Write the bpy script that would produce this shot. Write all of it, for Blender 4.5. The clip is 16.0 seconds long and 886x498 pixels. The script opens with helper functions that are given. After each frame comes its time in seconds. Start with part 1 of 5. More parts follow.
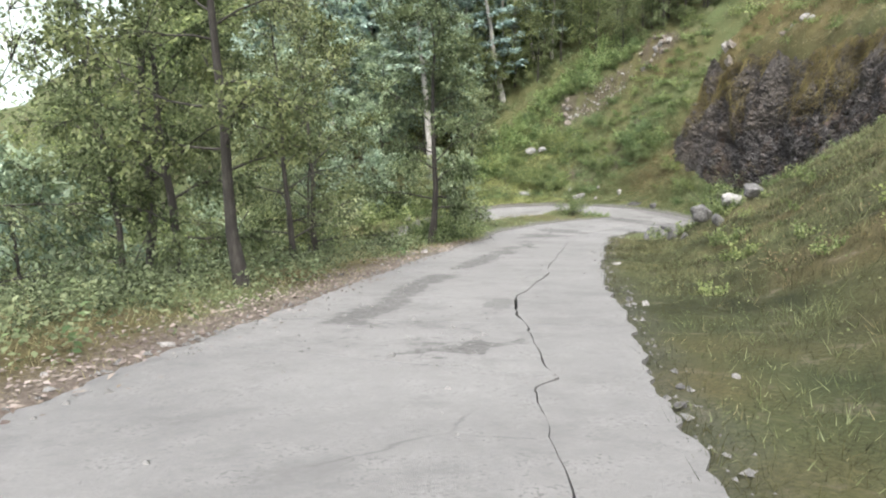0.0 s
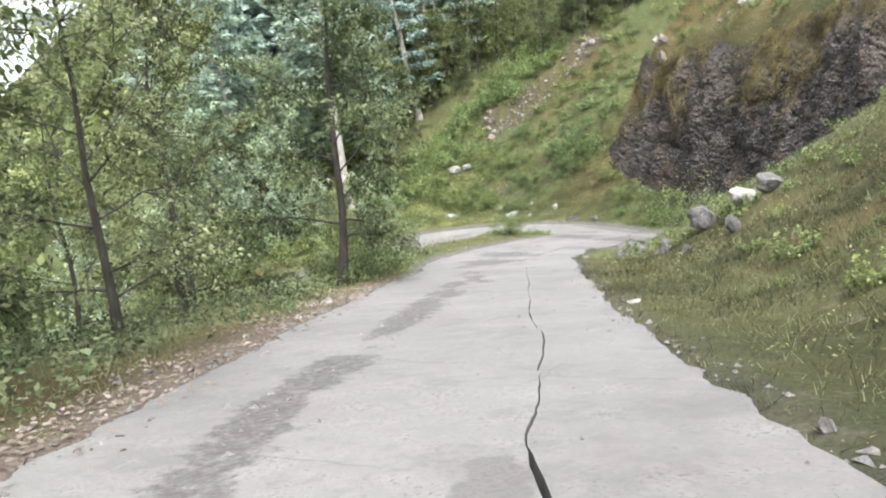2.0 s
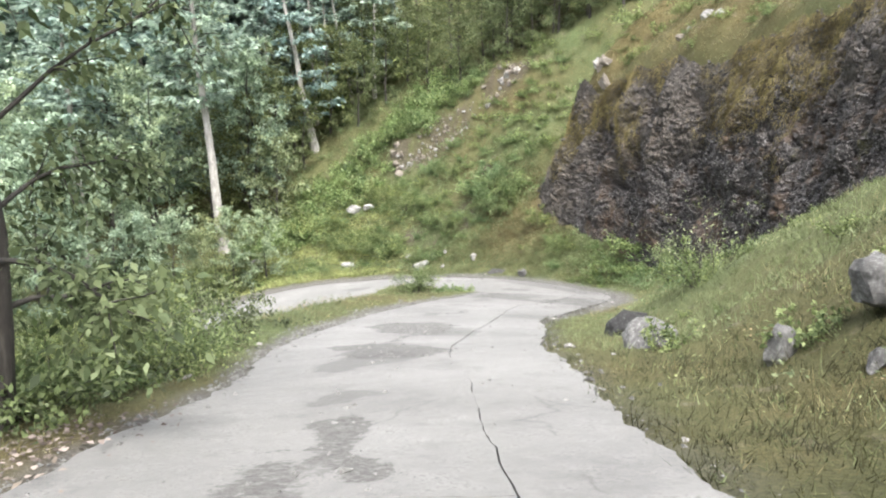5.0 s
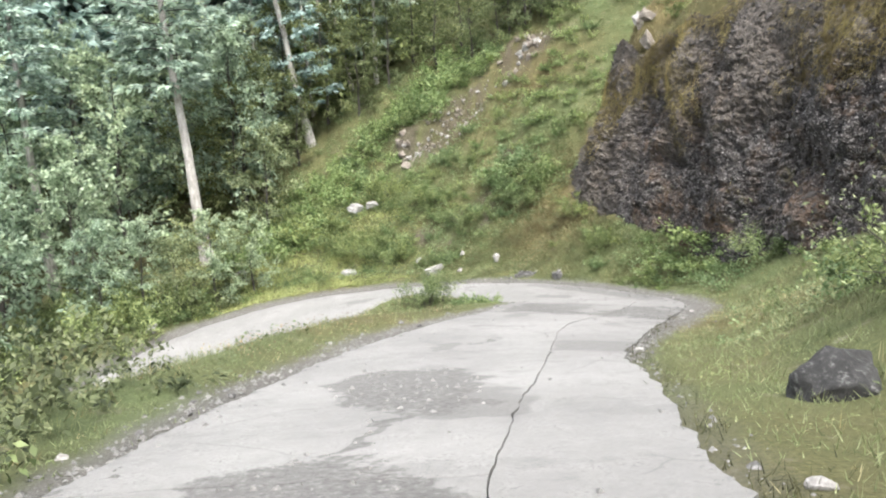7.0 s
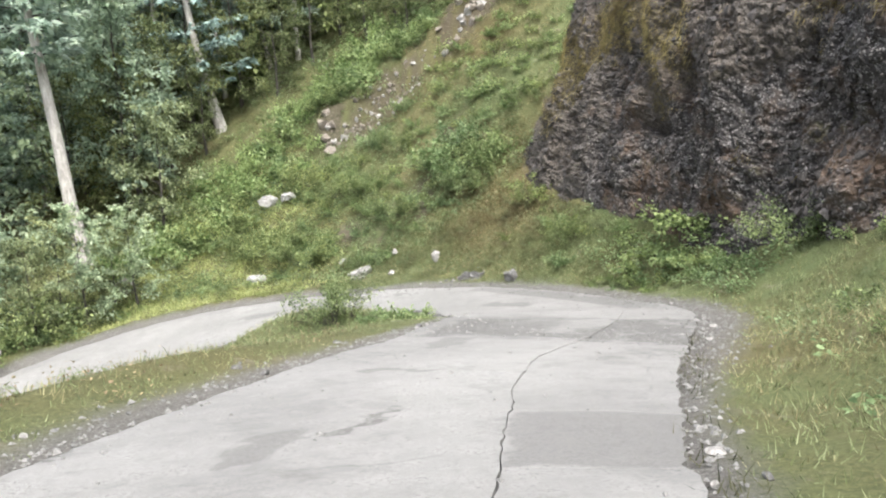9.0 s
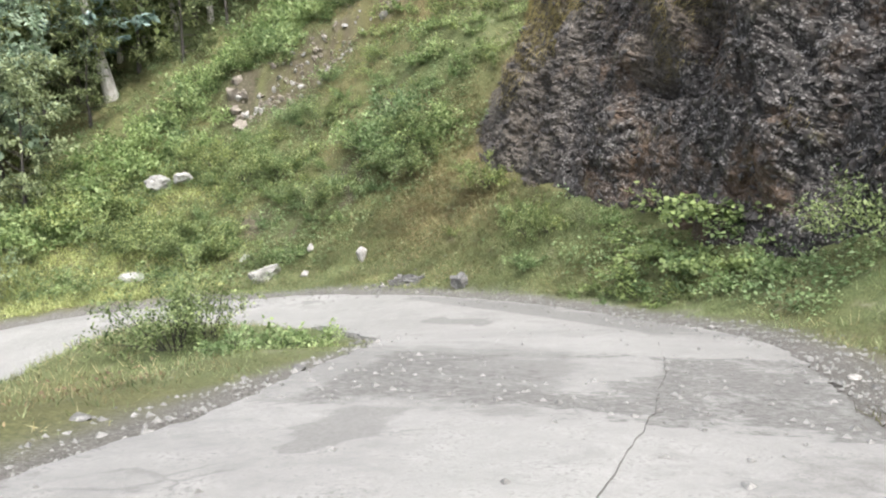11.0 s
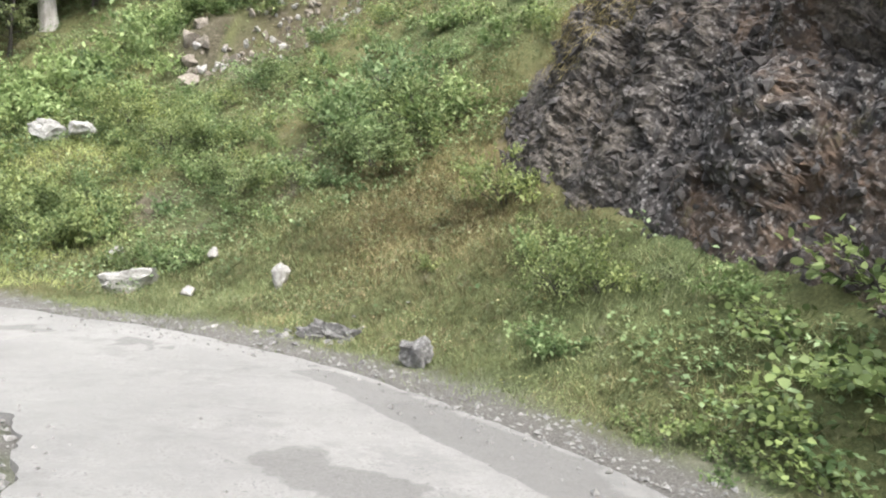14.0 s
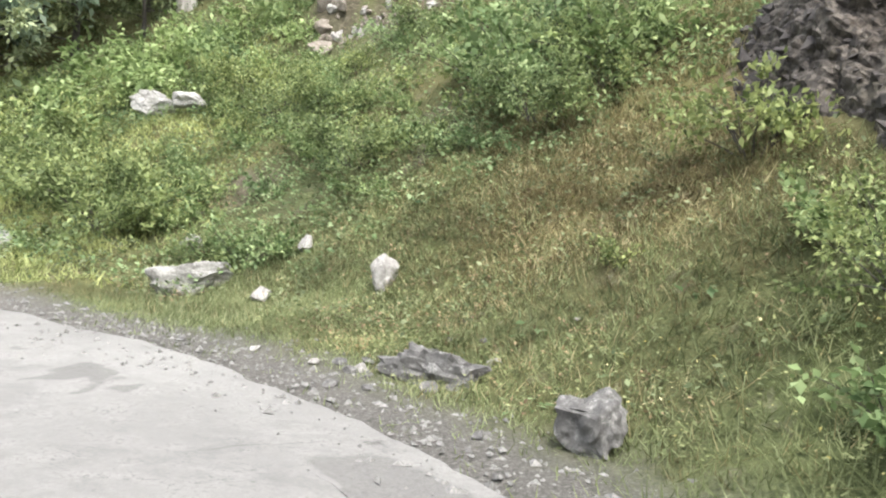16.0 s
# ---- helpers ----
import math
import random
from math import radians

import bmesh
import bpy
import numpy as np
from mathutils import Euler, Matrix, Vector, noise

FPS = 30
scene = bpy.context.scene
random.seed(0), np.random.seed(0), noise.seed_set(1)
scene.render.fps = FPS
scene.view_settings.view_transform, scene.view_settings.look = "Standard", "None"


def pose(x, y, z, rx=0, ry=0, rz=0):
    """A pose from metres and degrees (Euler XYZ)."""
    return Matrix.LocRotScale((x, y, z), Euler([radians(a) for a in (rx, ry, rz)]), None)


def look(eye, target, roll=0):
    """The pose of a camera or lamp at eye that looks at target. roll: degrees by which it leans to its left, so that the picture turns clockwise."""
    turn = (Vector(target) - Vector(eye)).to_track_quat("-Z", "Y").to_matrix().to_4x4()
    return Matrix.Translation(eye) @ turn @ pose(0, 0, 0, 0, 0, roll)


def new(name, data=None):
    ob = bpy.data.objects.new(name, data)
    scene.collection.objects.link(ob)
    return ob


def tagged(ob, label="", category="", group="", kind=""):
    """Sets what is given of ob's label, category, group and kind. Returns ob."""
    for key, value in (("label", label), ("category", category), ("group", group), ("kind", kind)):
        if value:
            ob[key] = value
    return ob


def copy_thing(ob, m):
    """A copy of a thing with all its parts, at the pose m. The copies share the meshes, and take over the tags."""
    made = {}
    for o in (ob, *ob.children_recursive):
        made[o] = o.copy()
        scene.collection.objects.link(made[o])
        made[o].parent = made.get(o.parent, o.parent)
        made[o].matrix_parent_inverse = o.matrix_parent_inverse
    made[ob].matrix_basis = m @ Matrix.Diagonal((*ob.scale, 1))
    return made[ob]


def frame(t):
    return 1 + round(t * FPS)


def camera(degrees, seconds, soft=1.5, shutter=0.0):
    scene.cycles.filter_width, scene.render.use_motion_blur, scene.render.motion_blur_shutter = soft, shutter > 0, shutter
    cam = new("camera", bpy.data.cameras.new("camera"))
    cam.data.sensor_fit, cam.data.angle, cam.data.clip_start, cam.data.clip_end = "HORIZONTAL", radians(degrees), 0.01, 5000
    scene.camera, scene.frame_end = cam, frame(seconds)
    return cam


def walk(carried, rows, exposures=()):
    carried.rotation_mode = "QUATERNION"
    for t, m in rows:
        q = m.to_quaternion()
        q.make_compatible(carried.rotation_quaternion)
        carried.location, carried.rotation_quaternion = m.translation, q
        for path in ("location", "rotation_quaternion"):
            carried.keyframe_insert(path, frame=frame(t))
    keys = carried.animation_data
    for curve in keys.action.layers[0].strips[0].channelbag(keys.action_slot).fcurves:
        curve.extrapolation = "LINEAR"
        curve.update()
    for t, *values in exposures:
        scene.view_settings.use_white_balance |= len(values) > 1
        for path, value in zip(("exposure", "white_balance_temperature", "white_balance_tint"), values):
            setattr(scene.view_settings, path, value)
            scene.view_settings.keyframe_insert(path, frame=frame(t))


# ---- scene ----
cam = camera(57.3, 16.0, soft=2.05)
METRES, EYE, TILT, LEAN, TURN = 56.0, 1.3, 0.0, 0.0, 0.0
ROWS = [
    (0.0, 0.0, 0.0, 0.0, -0.29, -17.31, 0.94),
    (0.5, -0.001, 0.0269, -0.0076, 0.42, -16.8, 3.97),
    (1.0, -0.0008, 0.0551, -0.0159, -1.51, -15.76, 2.84),
    (1.5, 0.0012, 0.0855, -0.0239, -4.37, -15.15, 3.07),
    (2.0, 0.0047, 0.1154, -0.0319, -6.54, -15.52, 3.6),
    (2.5, 0.0072, 0.1467, -0.0396, -7.28, -14.1, 2.98),
    (3.0, 0.0113, 0.1758, -0.0474, -9.05, -10.72, 0.75),
    (3.5, 0.0158, 0.2067, -0.0549, -10.73, -12.98, -0.35),
    (4.0, 0.0216, 0.2373, -0.0629, -11.91, -13.01, 0.19),
    (6.5, 0.0567, 0.3958, -0.0988, -13.21, -10.84, 0.63),
    (7.0, 0.0646, 0.4293, -0.1082, -11.93, -11.88, 2.86),
    (7.5, 0.0768, 0.4629, -0.1166, -14.2, -9.94, 1.08),
    (8.0, 0.0879, 0.4963, -0.1243, -13.11, -11.09, 2.05),
    (8.5, 0.0952, 0.5243, -0.1334, -16.24, -10.3, 0.71),
    (9.0, 0.1091, 0.5556, -0.1415, -15.42, -11.86, 3.37),
    (11.5, 0.1528, 0.7003, -0.1774, -20.4, -11.04, -0.11),
    (12.0, 0.1643, 0.7285, -0.1805, -17.69, -7.37, -3.45),
    (12.5, 0.1793, 0.7569, -0.1898, -18.58, -7.05, -4.68),
    (13.0, 0.1919, 0.783, -0.1977, -18.51, -6.54, -6.93),
    (13.5, 0.2061, 0.8088, -0.2046, -18.78, -7.19, -8.25),
    (14.0, 0.2161, 0.8328, -0.2103, -16.47, -7.95, -9.14),
    (14.5, 0.2259, 0.8582, -0.2148, -11.63, -10.31, -7.35),
    (15.0, 0.2331, 0.8804, -0.2203, -11.1, -9.29, -9.5),
    (15.5, 0.24, 0.9043, -0.226, -7.41, -9.29, -9.14),
    (16.0, 0.2443, 0.9274, -0.2317, -3.89, -8.48, -8.17),
]
walk(cam, [(t, pose(0, 0, EYE, TILT, LEAN, TURN) @ pose(METRES * x, METRES * y, METRES * z, 90 + pitch, roll, yaw)) for t, x, y, z, yaw, pitch, roll in ROWS],
     exposures=[(0.0, 1.7), (0.5, 1.8), (2.0, 1.95), (4.0, 2.04), (6.5, 2.14), (7.5, 2.06), (11.5, 2.08), (12.3, 2.24), (13.5, 2.18), (15.0, 2.1), (16.0, 2.15)])

# ---- world and sun ----
SUN_ELEV, SUN_AZ = 62.0, 176.0        # degrees; azimuth clockwise from +y
world = bpy.data.worlds.new("world")
scene.world = world
world.use_nodes = True
wn, wl = world.node_tree.nodes, world.node_tree.links
sky = wn.new("ShaderNodeTexSky")
sky.sky_type = "NISHITA"
sky.sun_disc = False
sky.sun_elevation = radians(SUN_ELEV)
sky.sun_rotation = radians(SUN_AZ)
sky.dust_density = 4.0
sky.air_density = 1.0
hsv = wn.new("ShaderNodeHueSaturation")
hsv.inputs["Saturation"].default_value = 0.35
wl.new(sky.outputs["Color"], hsv.inputs["Color"])
wl.new(hsv.outputs["Color"], wn["Background"].inputs["Color"])
wn["Background"].inputs["Strength"].default_value = 0.15
sun = new("sun", bpy.data.lights.new("sun", "SUN"))
sun.data.energy = 1.5
sun.data.angle = radians(24)
sun.data.color = (1.0, 0.96, 0.88)
az, el = radians(SUN_AZ), radians(SUN_ELEV)
sun_from = Vector((math.sin(az) * math.cos(el), math.cos(az) * math.cos(el), math.sin(el)))
sun.matrix_world = look(sun_from * 60, (0, 0, 0))

# ---- materials ----
def material(name):
    m = bpy.data.materials.new(name)
    m.use_nodes = True
    return m, m.node_tree.nodes, m.node_tree.links, m.node_tree.nodes["Principled BSDF"]


def node(nodes, kind, **values):
    n = nodes.new("ShaderNode" + kind)
    for key, value in values.items():
        n.inputs[key.replace("_", " ")].default_value = value
    return n


def noise_node(nodes, links, scale, detail=6.0, rough=0.6, stretch=None):
    tc = nodes.new("ShaderNodeTexCoord")
    n = node(nodes, "TexNoise", Scale=scale, Detail=detail, Roughness=rough)
    if stretch:
        mp = node(nodes, "Mapping", Scale=stretch)
        links.new(tc.outputs["Object"], mp.inputs["Vector"])
        links.new(mp.outputs["Vector"], n.inputs["Vector"])
    else:
        links.new(tc.outputs["Object"], n.inputs["Vector"])
    return n.outputs["Fac"]


def ramp(nodes, links, fac, stops):
    r = nodes.new("ShaderNodeValToRGB")
    e = r.color_ramp.elements
    while len(e) < len(stops):
        e.new(0.5)
    for el_, (p, c) in zip(e, stops):
        el_.position = p
        el_.color = (*c, 1) if len(c) == 3 else c
    links.new(fac, r.inputs["Fac"])
    return r.outputs["Color"]


def mix(nodes, links, fac, a, b, blend="MIX"):
    m = nodes.new("ShaderNodeMix")
    m.data_type, m.blend_type = "RGBA", blend
    for value, sock in ((fac, m.inputs[0]), (a, m.inputs[6]), (b, m.inputs[7])):
        if isinstance(value, (int, float)):
            sock.default_value = value
        elif isinstance(value, tuple):
            sock.default_value = (*value, 1)
        else:
            links.new(value, sock)
    return m.outputs[2]


def bump(nodes, links, bsdf, height, strength, distance):
    b = node(nodes, "Bump", Strength=strength, Distance=distance)
    links.new(height, b.inputs["Height"])
    links.new(b.outputs["Normal"], bsdf.inputs["Normal"])


def grey(v):
    return (v, v, v)


def concrete_material():
    m, n, l, b = material("worn_concrete")
    big = noise_node(n, l, 0.35, 4, 0.55)
    mid = noise_node(n, l, 3.4, 10, 0.75)
    fine = noise_node(n, l, 70.0, 4, 0.7)
    blot = noise_node(n, l, 1.1, 10, 0.8)
    chip = noise_node(n, l, 34.0, 3, 0.6)
    c = ramp(n, l, mix(n, l, 0.55, big, mid), [(0.36, (0.130, 0.129, 0.126)), (0.5, (0.183, 0.181, 0.177)), (0.62, (0.224, 0.222, 0.217))])
    # old stains, ragged at the rim
    c = mix(n, l, ramp(n, l, blot, [(0.54, grey(0)), (0.57, grey(0.32)), (0.70, grey(0.6))]), c, (0.105, 0.104, 0.102))
    # bare grains where the skin has gone
    chips = mix(n, l, 1.0, ramp(n, l, chip, [(0.55, grey(0)), (0.60, grey(1))]), ramp(n, l, mid, [(0.46, grey(0)), (0.58, grey(0.8))]), "MULTIPLY")
    c = mix(n, l, chips, c, (0.085, 0.083, 0.08))
    c = mix(n, l, ramp(n, l, fine, [(0.35, grey(0.4)), (0.6, grey(0))]), c, (0.115, 0.115, 0.113))
    # hairline cracks in some stretches
    tc = n.new("ShaderNodeTexCoord")
    warp = mix(n, l, 0.3, mix(n, l, 0.06, tc.outputs["Object"], node_color(n, l, 9.0)), node_color(n, l, 1.1))
    net = n.new("ShaderNodeTexVoronoi")
    net.feature = "DISTANCE_TO_EDGE"
    net.inputs["Scale"].default_value = 0.55
    l.new(warp, net.inputs["Vector"])
    hair = mix(n, l, 1.0, ramp(n, l, net.outputs["Distance"], [(0.0015, grey(1)), (0.005, grey(0))]), ramp(n, l, noise_node(n, l, 0.5, 4, 0.6), [(0.52, grey(0)), (0.58, grey(0.45))]), "MULTIPLY")
    c = mix(n, l, hair, c, (0.045, 0.044, 0.043))
    st = n.new("ShaderNodeAttribute")
    st.attribute_name = "stain"
    grime = mix(n, l, 0.6, st.outputs["Fac"], mix(n, l, 0.35, noise_node(n, l, 1.3, 9, 0.75), noise_node(n, l, 8.0, 6, 0.75)))
    dark = ramp(n, l, grime, [(0.47, grey(0)), (0.54, grey(0.72))])
    c = mix(n, l, dark, c, ramp(n, l, mix(n, l, 0.5, fine, chip), [(0.38, (0.060, 0.059, 0.057)), (0.62, (0.135, 0.132, 0.129))]))
    at = n.new("ShaderNodeAttribute")
    at.attribute_name = "worn"
    grit = noise_node(n, l, 15.0, 6, 0.82)
    stone = ramp(n, l, grit, [(0.36, (0.026, 0.025, 0.024)), (0.47, (0.066, 0.064, 0.062)), (0.56, (0.100, 0.098, 0.095)), (0.68, (0.22, 0.216, 0.211))])
    rag = mix(n, l, 0.68, at.outputs["Fac"], mix(n, l, 0.45, noise_node(n, l, 1.5, 9, 0.75), noise_node(n, l, 7.0, 6, 0.75)))
    broken = ramp(n, l, rag, [(0.49, grey(0)), (0.53, grey(0.8))])
    c = mix(n, l, broken, c, stone)
    ob = n.new("ShaderNodeObjectInfo")
    tone = ramp(n, l, ob.outputs["Random"], [(0, grey(0.92)), (1, grey(1.0))])
    c = mix(n, l, 1.0, c, tone, "MULTIPLY")
    l.new(c, b.inputs["Base Color"])
    b.inputs["Roughness"].default_value = 0.85
    h = mix(n, l, 0.5, mid, fine)
    h = mix(n, l, broken, h, grit)
    h = mix(n, l, hair, h, grey(0.0))
    bump(n, l, b, h, 0.7, 0.025)
    return m


def ground_material():
    m, n, l, b = material("grassy_earth")
    big = noise_node(n, l, 0.28, 6, 0.65)
    mid = noise_node(n, l, 1.7, 8, 0.7)
    fine = noise_node(n, l, 22.0, 6, 0.75)
    green = ramp(n, l, fine, [(0.3, (0.032, 0.044, 0.018)), (0.5, (0.068, 0.088, 0.036)), (0.72, (0.125, 0.146, 0.070))])
    dry = ramp(n, l, fine, [(0.3, (0.040, 0.032, 0.014)), (0.55, (0.095, 0.080, 0.036)), (0.75, (0.155, 0.134, 0.068))])
    at = n.new("ShaderNodeAttribute")
    at.attribute_name = "dry"
    base = mix(n, l, ramp(n, l, big, [(0.42, grey(0)), (0.68, grey(0.55))]), green, dry)
    base = mix(n, l, at.outputs["Fac"], base, dry)
    # shade on the upper bank is put into a darker turf colour
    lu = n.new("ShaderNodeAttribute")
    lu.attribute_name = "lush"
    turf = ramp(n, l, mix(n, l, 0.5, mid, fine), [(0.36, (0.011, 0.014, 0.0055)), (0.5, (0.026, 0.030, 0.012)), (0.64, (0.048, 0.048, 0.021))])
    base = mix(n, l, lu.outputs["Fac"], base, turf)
    soil = ramp(n, l, mid, [(0.35, (0.085, 0.070, 0.052)), (0.6, (0.17, 0.145, 0.115)), (0.75, (0.25, 0.225, 0.195))])
    base = mix(n, l, ramp(n, l, mid, [(0.57, grey(0)), (0.70, grey(0.5))]), base, soil)
    gr = n.new("ShaderNodeAttribute")
    gr.attribute_name = "gravel"
    stone = ramp(n, l, noise_node(n, l, 38.0, 4, 0.8), [(0.35, (0.05, 0.048, 0.046)), (0.55, (0.105, 0.10, 0.096)), (0.72, (0.25, 0.245, 0.235))])
    base = mix(n, l, gr.outputs["Fac"], base, stone)
    rd = n.new("ShaderNodeAttribute")
    rd.attribute_name = "litter"
    red = ramp(n, l, fine, [(0.3, (0.075, 0.058, 0.046)), (0.6, (0.155, 0.13, 0.11)), (0.8, (0.25, 0.22, 0.195))])
    base = mix(n, l, rd.outputs["Fac"], base, red)
    sc = n.new("ShaderNodeAttribute")
    sc.attribute_name = "scree"
    rubble = ramp(n, l, noise_node(n, l, 9.0, 6, 0.8), [(0.34, (0.016, 0.0125, 0.010)), (0.5, (0.048, 0.039, 0.030)), (0.60, (0.095, 0.080, 0.065)), (0.72, (0.21, 0.19, 0.165))])
    base = mix(n, l, sc.outputs["Fac"], base, rubble)
    l.new(base, b.inputs["Base Color"])
    b.inputs["Roughness"].default_value = 0.95
    b.inputs["Specular IOR Level"].default_value = 0.2
    bump(n, l, b, mix(n, l, 0.5, mid, fine), 1.0, 0.06)
    return m


def cliff_material():
    m, n, l, b = material("dark_cliff_rock")
    mid = noise_node(n, l, 1.1, 9, 0.72)
    fine = noise_node(n, l, 13.0, 8, 0.8)
    tc = n.new("ShaderNodeTexCoord")
    warp = mix(n, l, 0.18, tc.outputs["Object"], node_color(n, l, 3.0))
    vo = node(n, "TexVoronoi", Scale=27.0)
    l.new(warp, vo.inputs["Vector"])
    frag = n.new("ShaderNodeSeparateColor")
    l.new(vo.outputs["Color"], frag.inputs["Color"])
    c = ramp(n, l, mix(n, l, 0.5, mid, fine), [(0.36, (0.005, 0.0044, 0.0042)), (0.48, (0.012, 0.0100, 0.0096)), (0.57, (0.027, 0.0225, 0.0215)), (0.68, (0.075, 0.067, 0.0645))])
    c = mix(n, l, ramp(n, l, frag.outputs[0], [(0.74, grey(0)), (0.97, grey(0.65))]), c, (0.26, 0.245, 0.24))
    c = mix(n, l, ramp(n, l, noise_node(n, l, 0.5, 7, 0.7), [(0.50, grey(0)), (0.62, grey(0.7))]), c, ramp(n, l, fine, [(0.3, (0.03, 0.019, 0.011)), (0.7, (0.12, 0.070, 0.038))]))
    c = mix(n, l, ramp(n, l, noise_node(n, l, 0.75, 8, 0.78), [(0.58, grey(0)), (0.68, grey(0.7))]), c, ramp(n, l, fine, [(0.3, (0.05, 0.05, 0.018)), (0.7, (0.13, 0.12, 0.05))]))
    ea = n.new("ShaderNodeAttribute")
    ea.attribute_name = "earth"
    soil = ramp(n, l, mix(n, l, 0.5, fine, frag.outputs[2]), [(0.25, (0.016, 0.0125, 0.010)), (0.5, (0.043, 0.035, 0.028)), (0.8, (0.120, 0.104, 0.086))])
    c = mix(n, l, ramp(n, l, mix(n, l, 0.5, ea.outputs["Fac"], noise_node(n, l, 1.9, 8, 0.75)), [(0.5, grey(0)), (0.62, grey(0.8))]), c, soil)
    l.new(c, b.inputs["Base Color"])
    b.inputs["Roughness"].default_value = 0.8
    vo2 = node(n, "TexVoronoi", Scale=9.0)
    l.new(warp, vo2.inputs["Vector"])
    bump(n, l, b, mix(n, l, 0.35, mix(n, l, 0.55, fine, frag.outputs[1]), vo2.outputs["Distance"]), 1.0, 0.10)
    return m


def node_color(n, l, scale):
    tc = n.new("ShaderNodeTexCoord")
    t = node(n, "TexNoise", Scale=scale, Detail=3.0)
    l.new(tc.outputs["Object"], t.inputs["Vector"])
    return t.outputs["Color"]


def rock_material(name, stops, lichen=None, scale=1.0, relief=0.05, moss=0.0):
    m, n, l, b = material(name)
    mid = noise_node(n, l, 1.3 * scale, 9, 0.72)
    fine = noise_node(n, l, 9.0 * scale, 8, 0.78)
    c = ramp(n, l, mix(n, l, 0.55, mid, fine), stops)
    if lichen:
        c = mix(n, l, ramp(n, l, noise_node(n, l, 4.5 * scale, 9, 0.8), [(0.55, grey(0)), (0.66, grey(0.85))]), c, lichen)
    if moss:
        c = mix(n, l, ramp(n, l, noise_node(n, l, 0.55, 7, 0.75), [(0.52, grey(0)), (0.66, grey(moss))]), c,
                ramp(n, l, fine, [(0.3, (0.05, 0.045, 0.012)), (0.7, (0.16, 0.12, 0.035))]))
    l.new(c, b.inputs["Base Color"])
    b.inputs["Roughness"].default_value = 0.85
    bump(n, l, b, mix(n, l, 0.6, mid, fine), 1.0, relief)
    return m


def leaf_material(name, dark, mid_, light, sheen=0.6, through_=0.25):
    m, n, l, b = material(name)
    geo = n.new("ShaderNodeNewGeometry")
    ob = n.new("ShaderNodeObjectInfo")
    big = noise_node(n, l, 0.6, 3, 0.5)
    c = ramp(n, l, geo.outputs["Random Per Island"], [(0.0, tuple(v * 0.6 for v in dark)), (0.45, mid_), (1.0, tuple(min(0.8, v * 1.25) for v in light))])
    c = mix(n, l, ramp(n, l, big, [(0.36, grey(0.75)), (0.54, grey(0))]), c, tuple(v * 0.8 for v in dark))
    c = mix(n, l, ramp(n, l, noise_node(n, l, 0.9, 3, 0.5), [(0.50, grey(0)), (0.66, grey(0.5))]), c, tuple(min(0.8, v * f) for v, f in zip(light, (1.05, 1.06, 0.92))))
    tone = ramp(n, l, ob.outputs["Random"], [(0, (0.84, 0.87, 0.99)), (1, (1.12, 1.06, 1.03))])
    c = mix(n, l, 1.0, c, tone, "MULTIPLY")
    l.new(c, b.inputs["Base Color"])
    b.inputs["Roughness"].default_value = sheen
    b.inputs["Specular IOR Level"].default_value = 0.25
    if through_:
        tr = n.new("ShaderNodeBsdfTranslucent")
        l.new(c, tr.inputs["Color"])
        mx = node(n, "MixShader", Fac=through_)
        l.new(b.outputs["BSDF"], mx.inputs[1])
        l.new(tr.outputs["BSDF"], mx.inputs[2])
        l.new(mx.outputs["Shader"], n["Material Output"].inputs["Surface"])
    return m


def bark_material(name, a, b_, c_, scale=1.0):
    m, n, l, b = material(name)
    f = noise_node(n, l, 14.0 * scale, 8, 0.75, (1, 1, 0.18))
    g = noise_node(n, l, 1.2, 5, 0.6)
    c = ramp(n, l, mix(n, l, 0.35, f, g), [(0.36, a), (0.5, b_), (0.64, c_)])
    l.new(c, b.inputs["Base Color"])
    b.inputs["Roughness"].default_value = 0.9
    bump(n, l, b, f, 1.0, 0.02)
    return m


CONCRETE = concrete_material()
GROUND = ground_material()
CLIFF = cliff_material()
PALE_ROCK = rock_material("pale_limestone", [(0.35, (0.10, 0.094, 0.088)), (0.5, (0.23, 0.222, 0.214)), (0.65, (0.38, 0.372, 0.36))], None, 2.5, 0.03)
WHITE_ROCK = rock_material("white_limestone", [(0.34, (0.11, 0.108, 0.103)), (0.5, (0.25, 0.246, 0.238)), (0.65, (0.40, 0.396, 0.386))], None, 3.0, 0.05)
GREY_ROCK = rock_material("grey_boulder_rock", [(0.36, (0.035, 0.034, 0.034)), (0.5, (0.09, 0.088, 0.087)), (0.64, (0.20, 0.197, 0.195))], (0.28, 0.279, 0.272), 2.0, 0.03)
DARK_ROCK = rock_material("dark_boulder_rock", [(0.38, (0.006, 0.006, 0.0065)), (0.52, (0.018, 0.0178, 0.018)), (0.68, (0.075, 0.0745, 0.075))], (0.16, 0.159, 0.157), 2.0, 0.03)
BROWN_ROCK = rock_material("brown_scree_rock", [(0.36, (0.055, 0.047, 0.038)), (0.5, (0.145, 0.126, 0.106)), (0.64, (0.28, 0.255, 0.222))], None, 2.0, 0.03)
PEBBLE = rock_material("gravel_stone", [(0.38, (0.065, 0.064, 0.062)), (0.5, (0.13, 0.128, 0.125)), (0.64, (0.25, 0.246, 0.238))], None, 6.0, 0.004)
RUBBLE = rock_material("face_rubble_stone", [(0.36, (0.010, 0.009, 0.0088)), (0.50, (0.034, 0.030, 0.029)), (0.62, (0.085, 0.078, 0.075)), (0.70, (0.22, 0.208, 0.202))], None, 1.6, 0.01)
BARK = bark_material("dark_bark", (0.015, 0.013, 0.012), (0.038, 0.034, 0.030), (0.085, 0.077, 0.068))
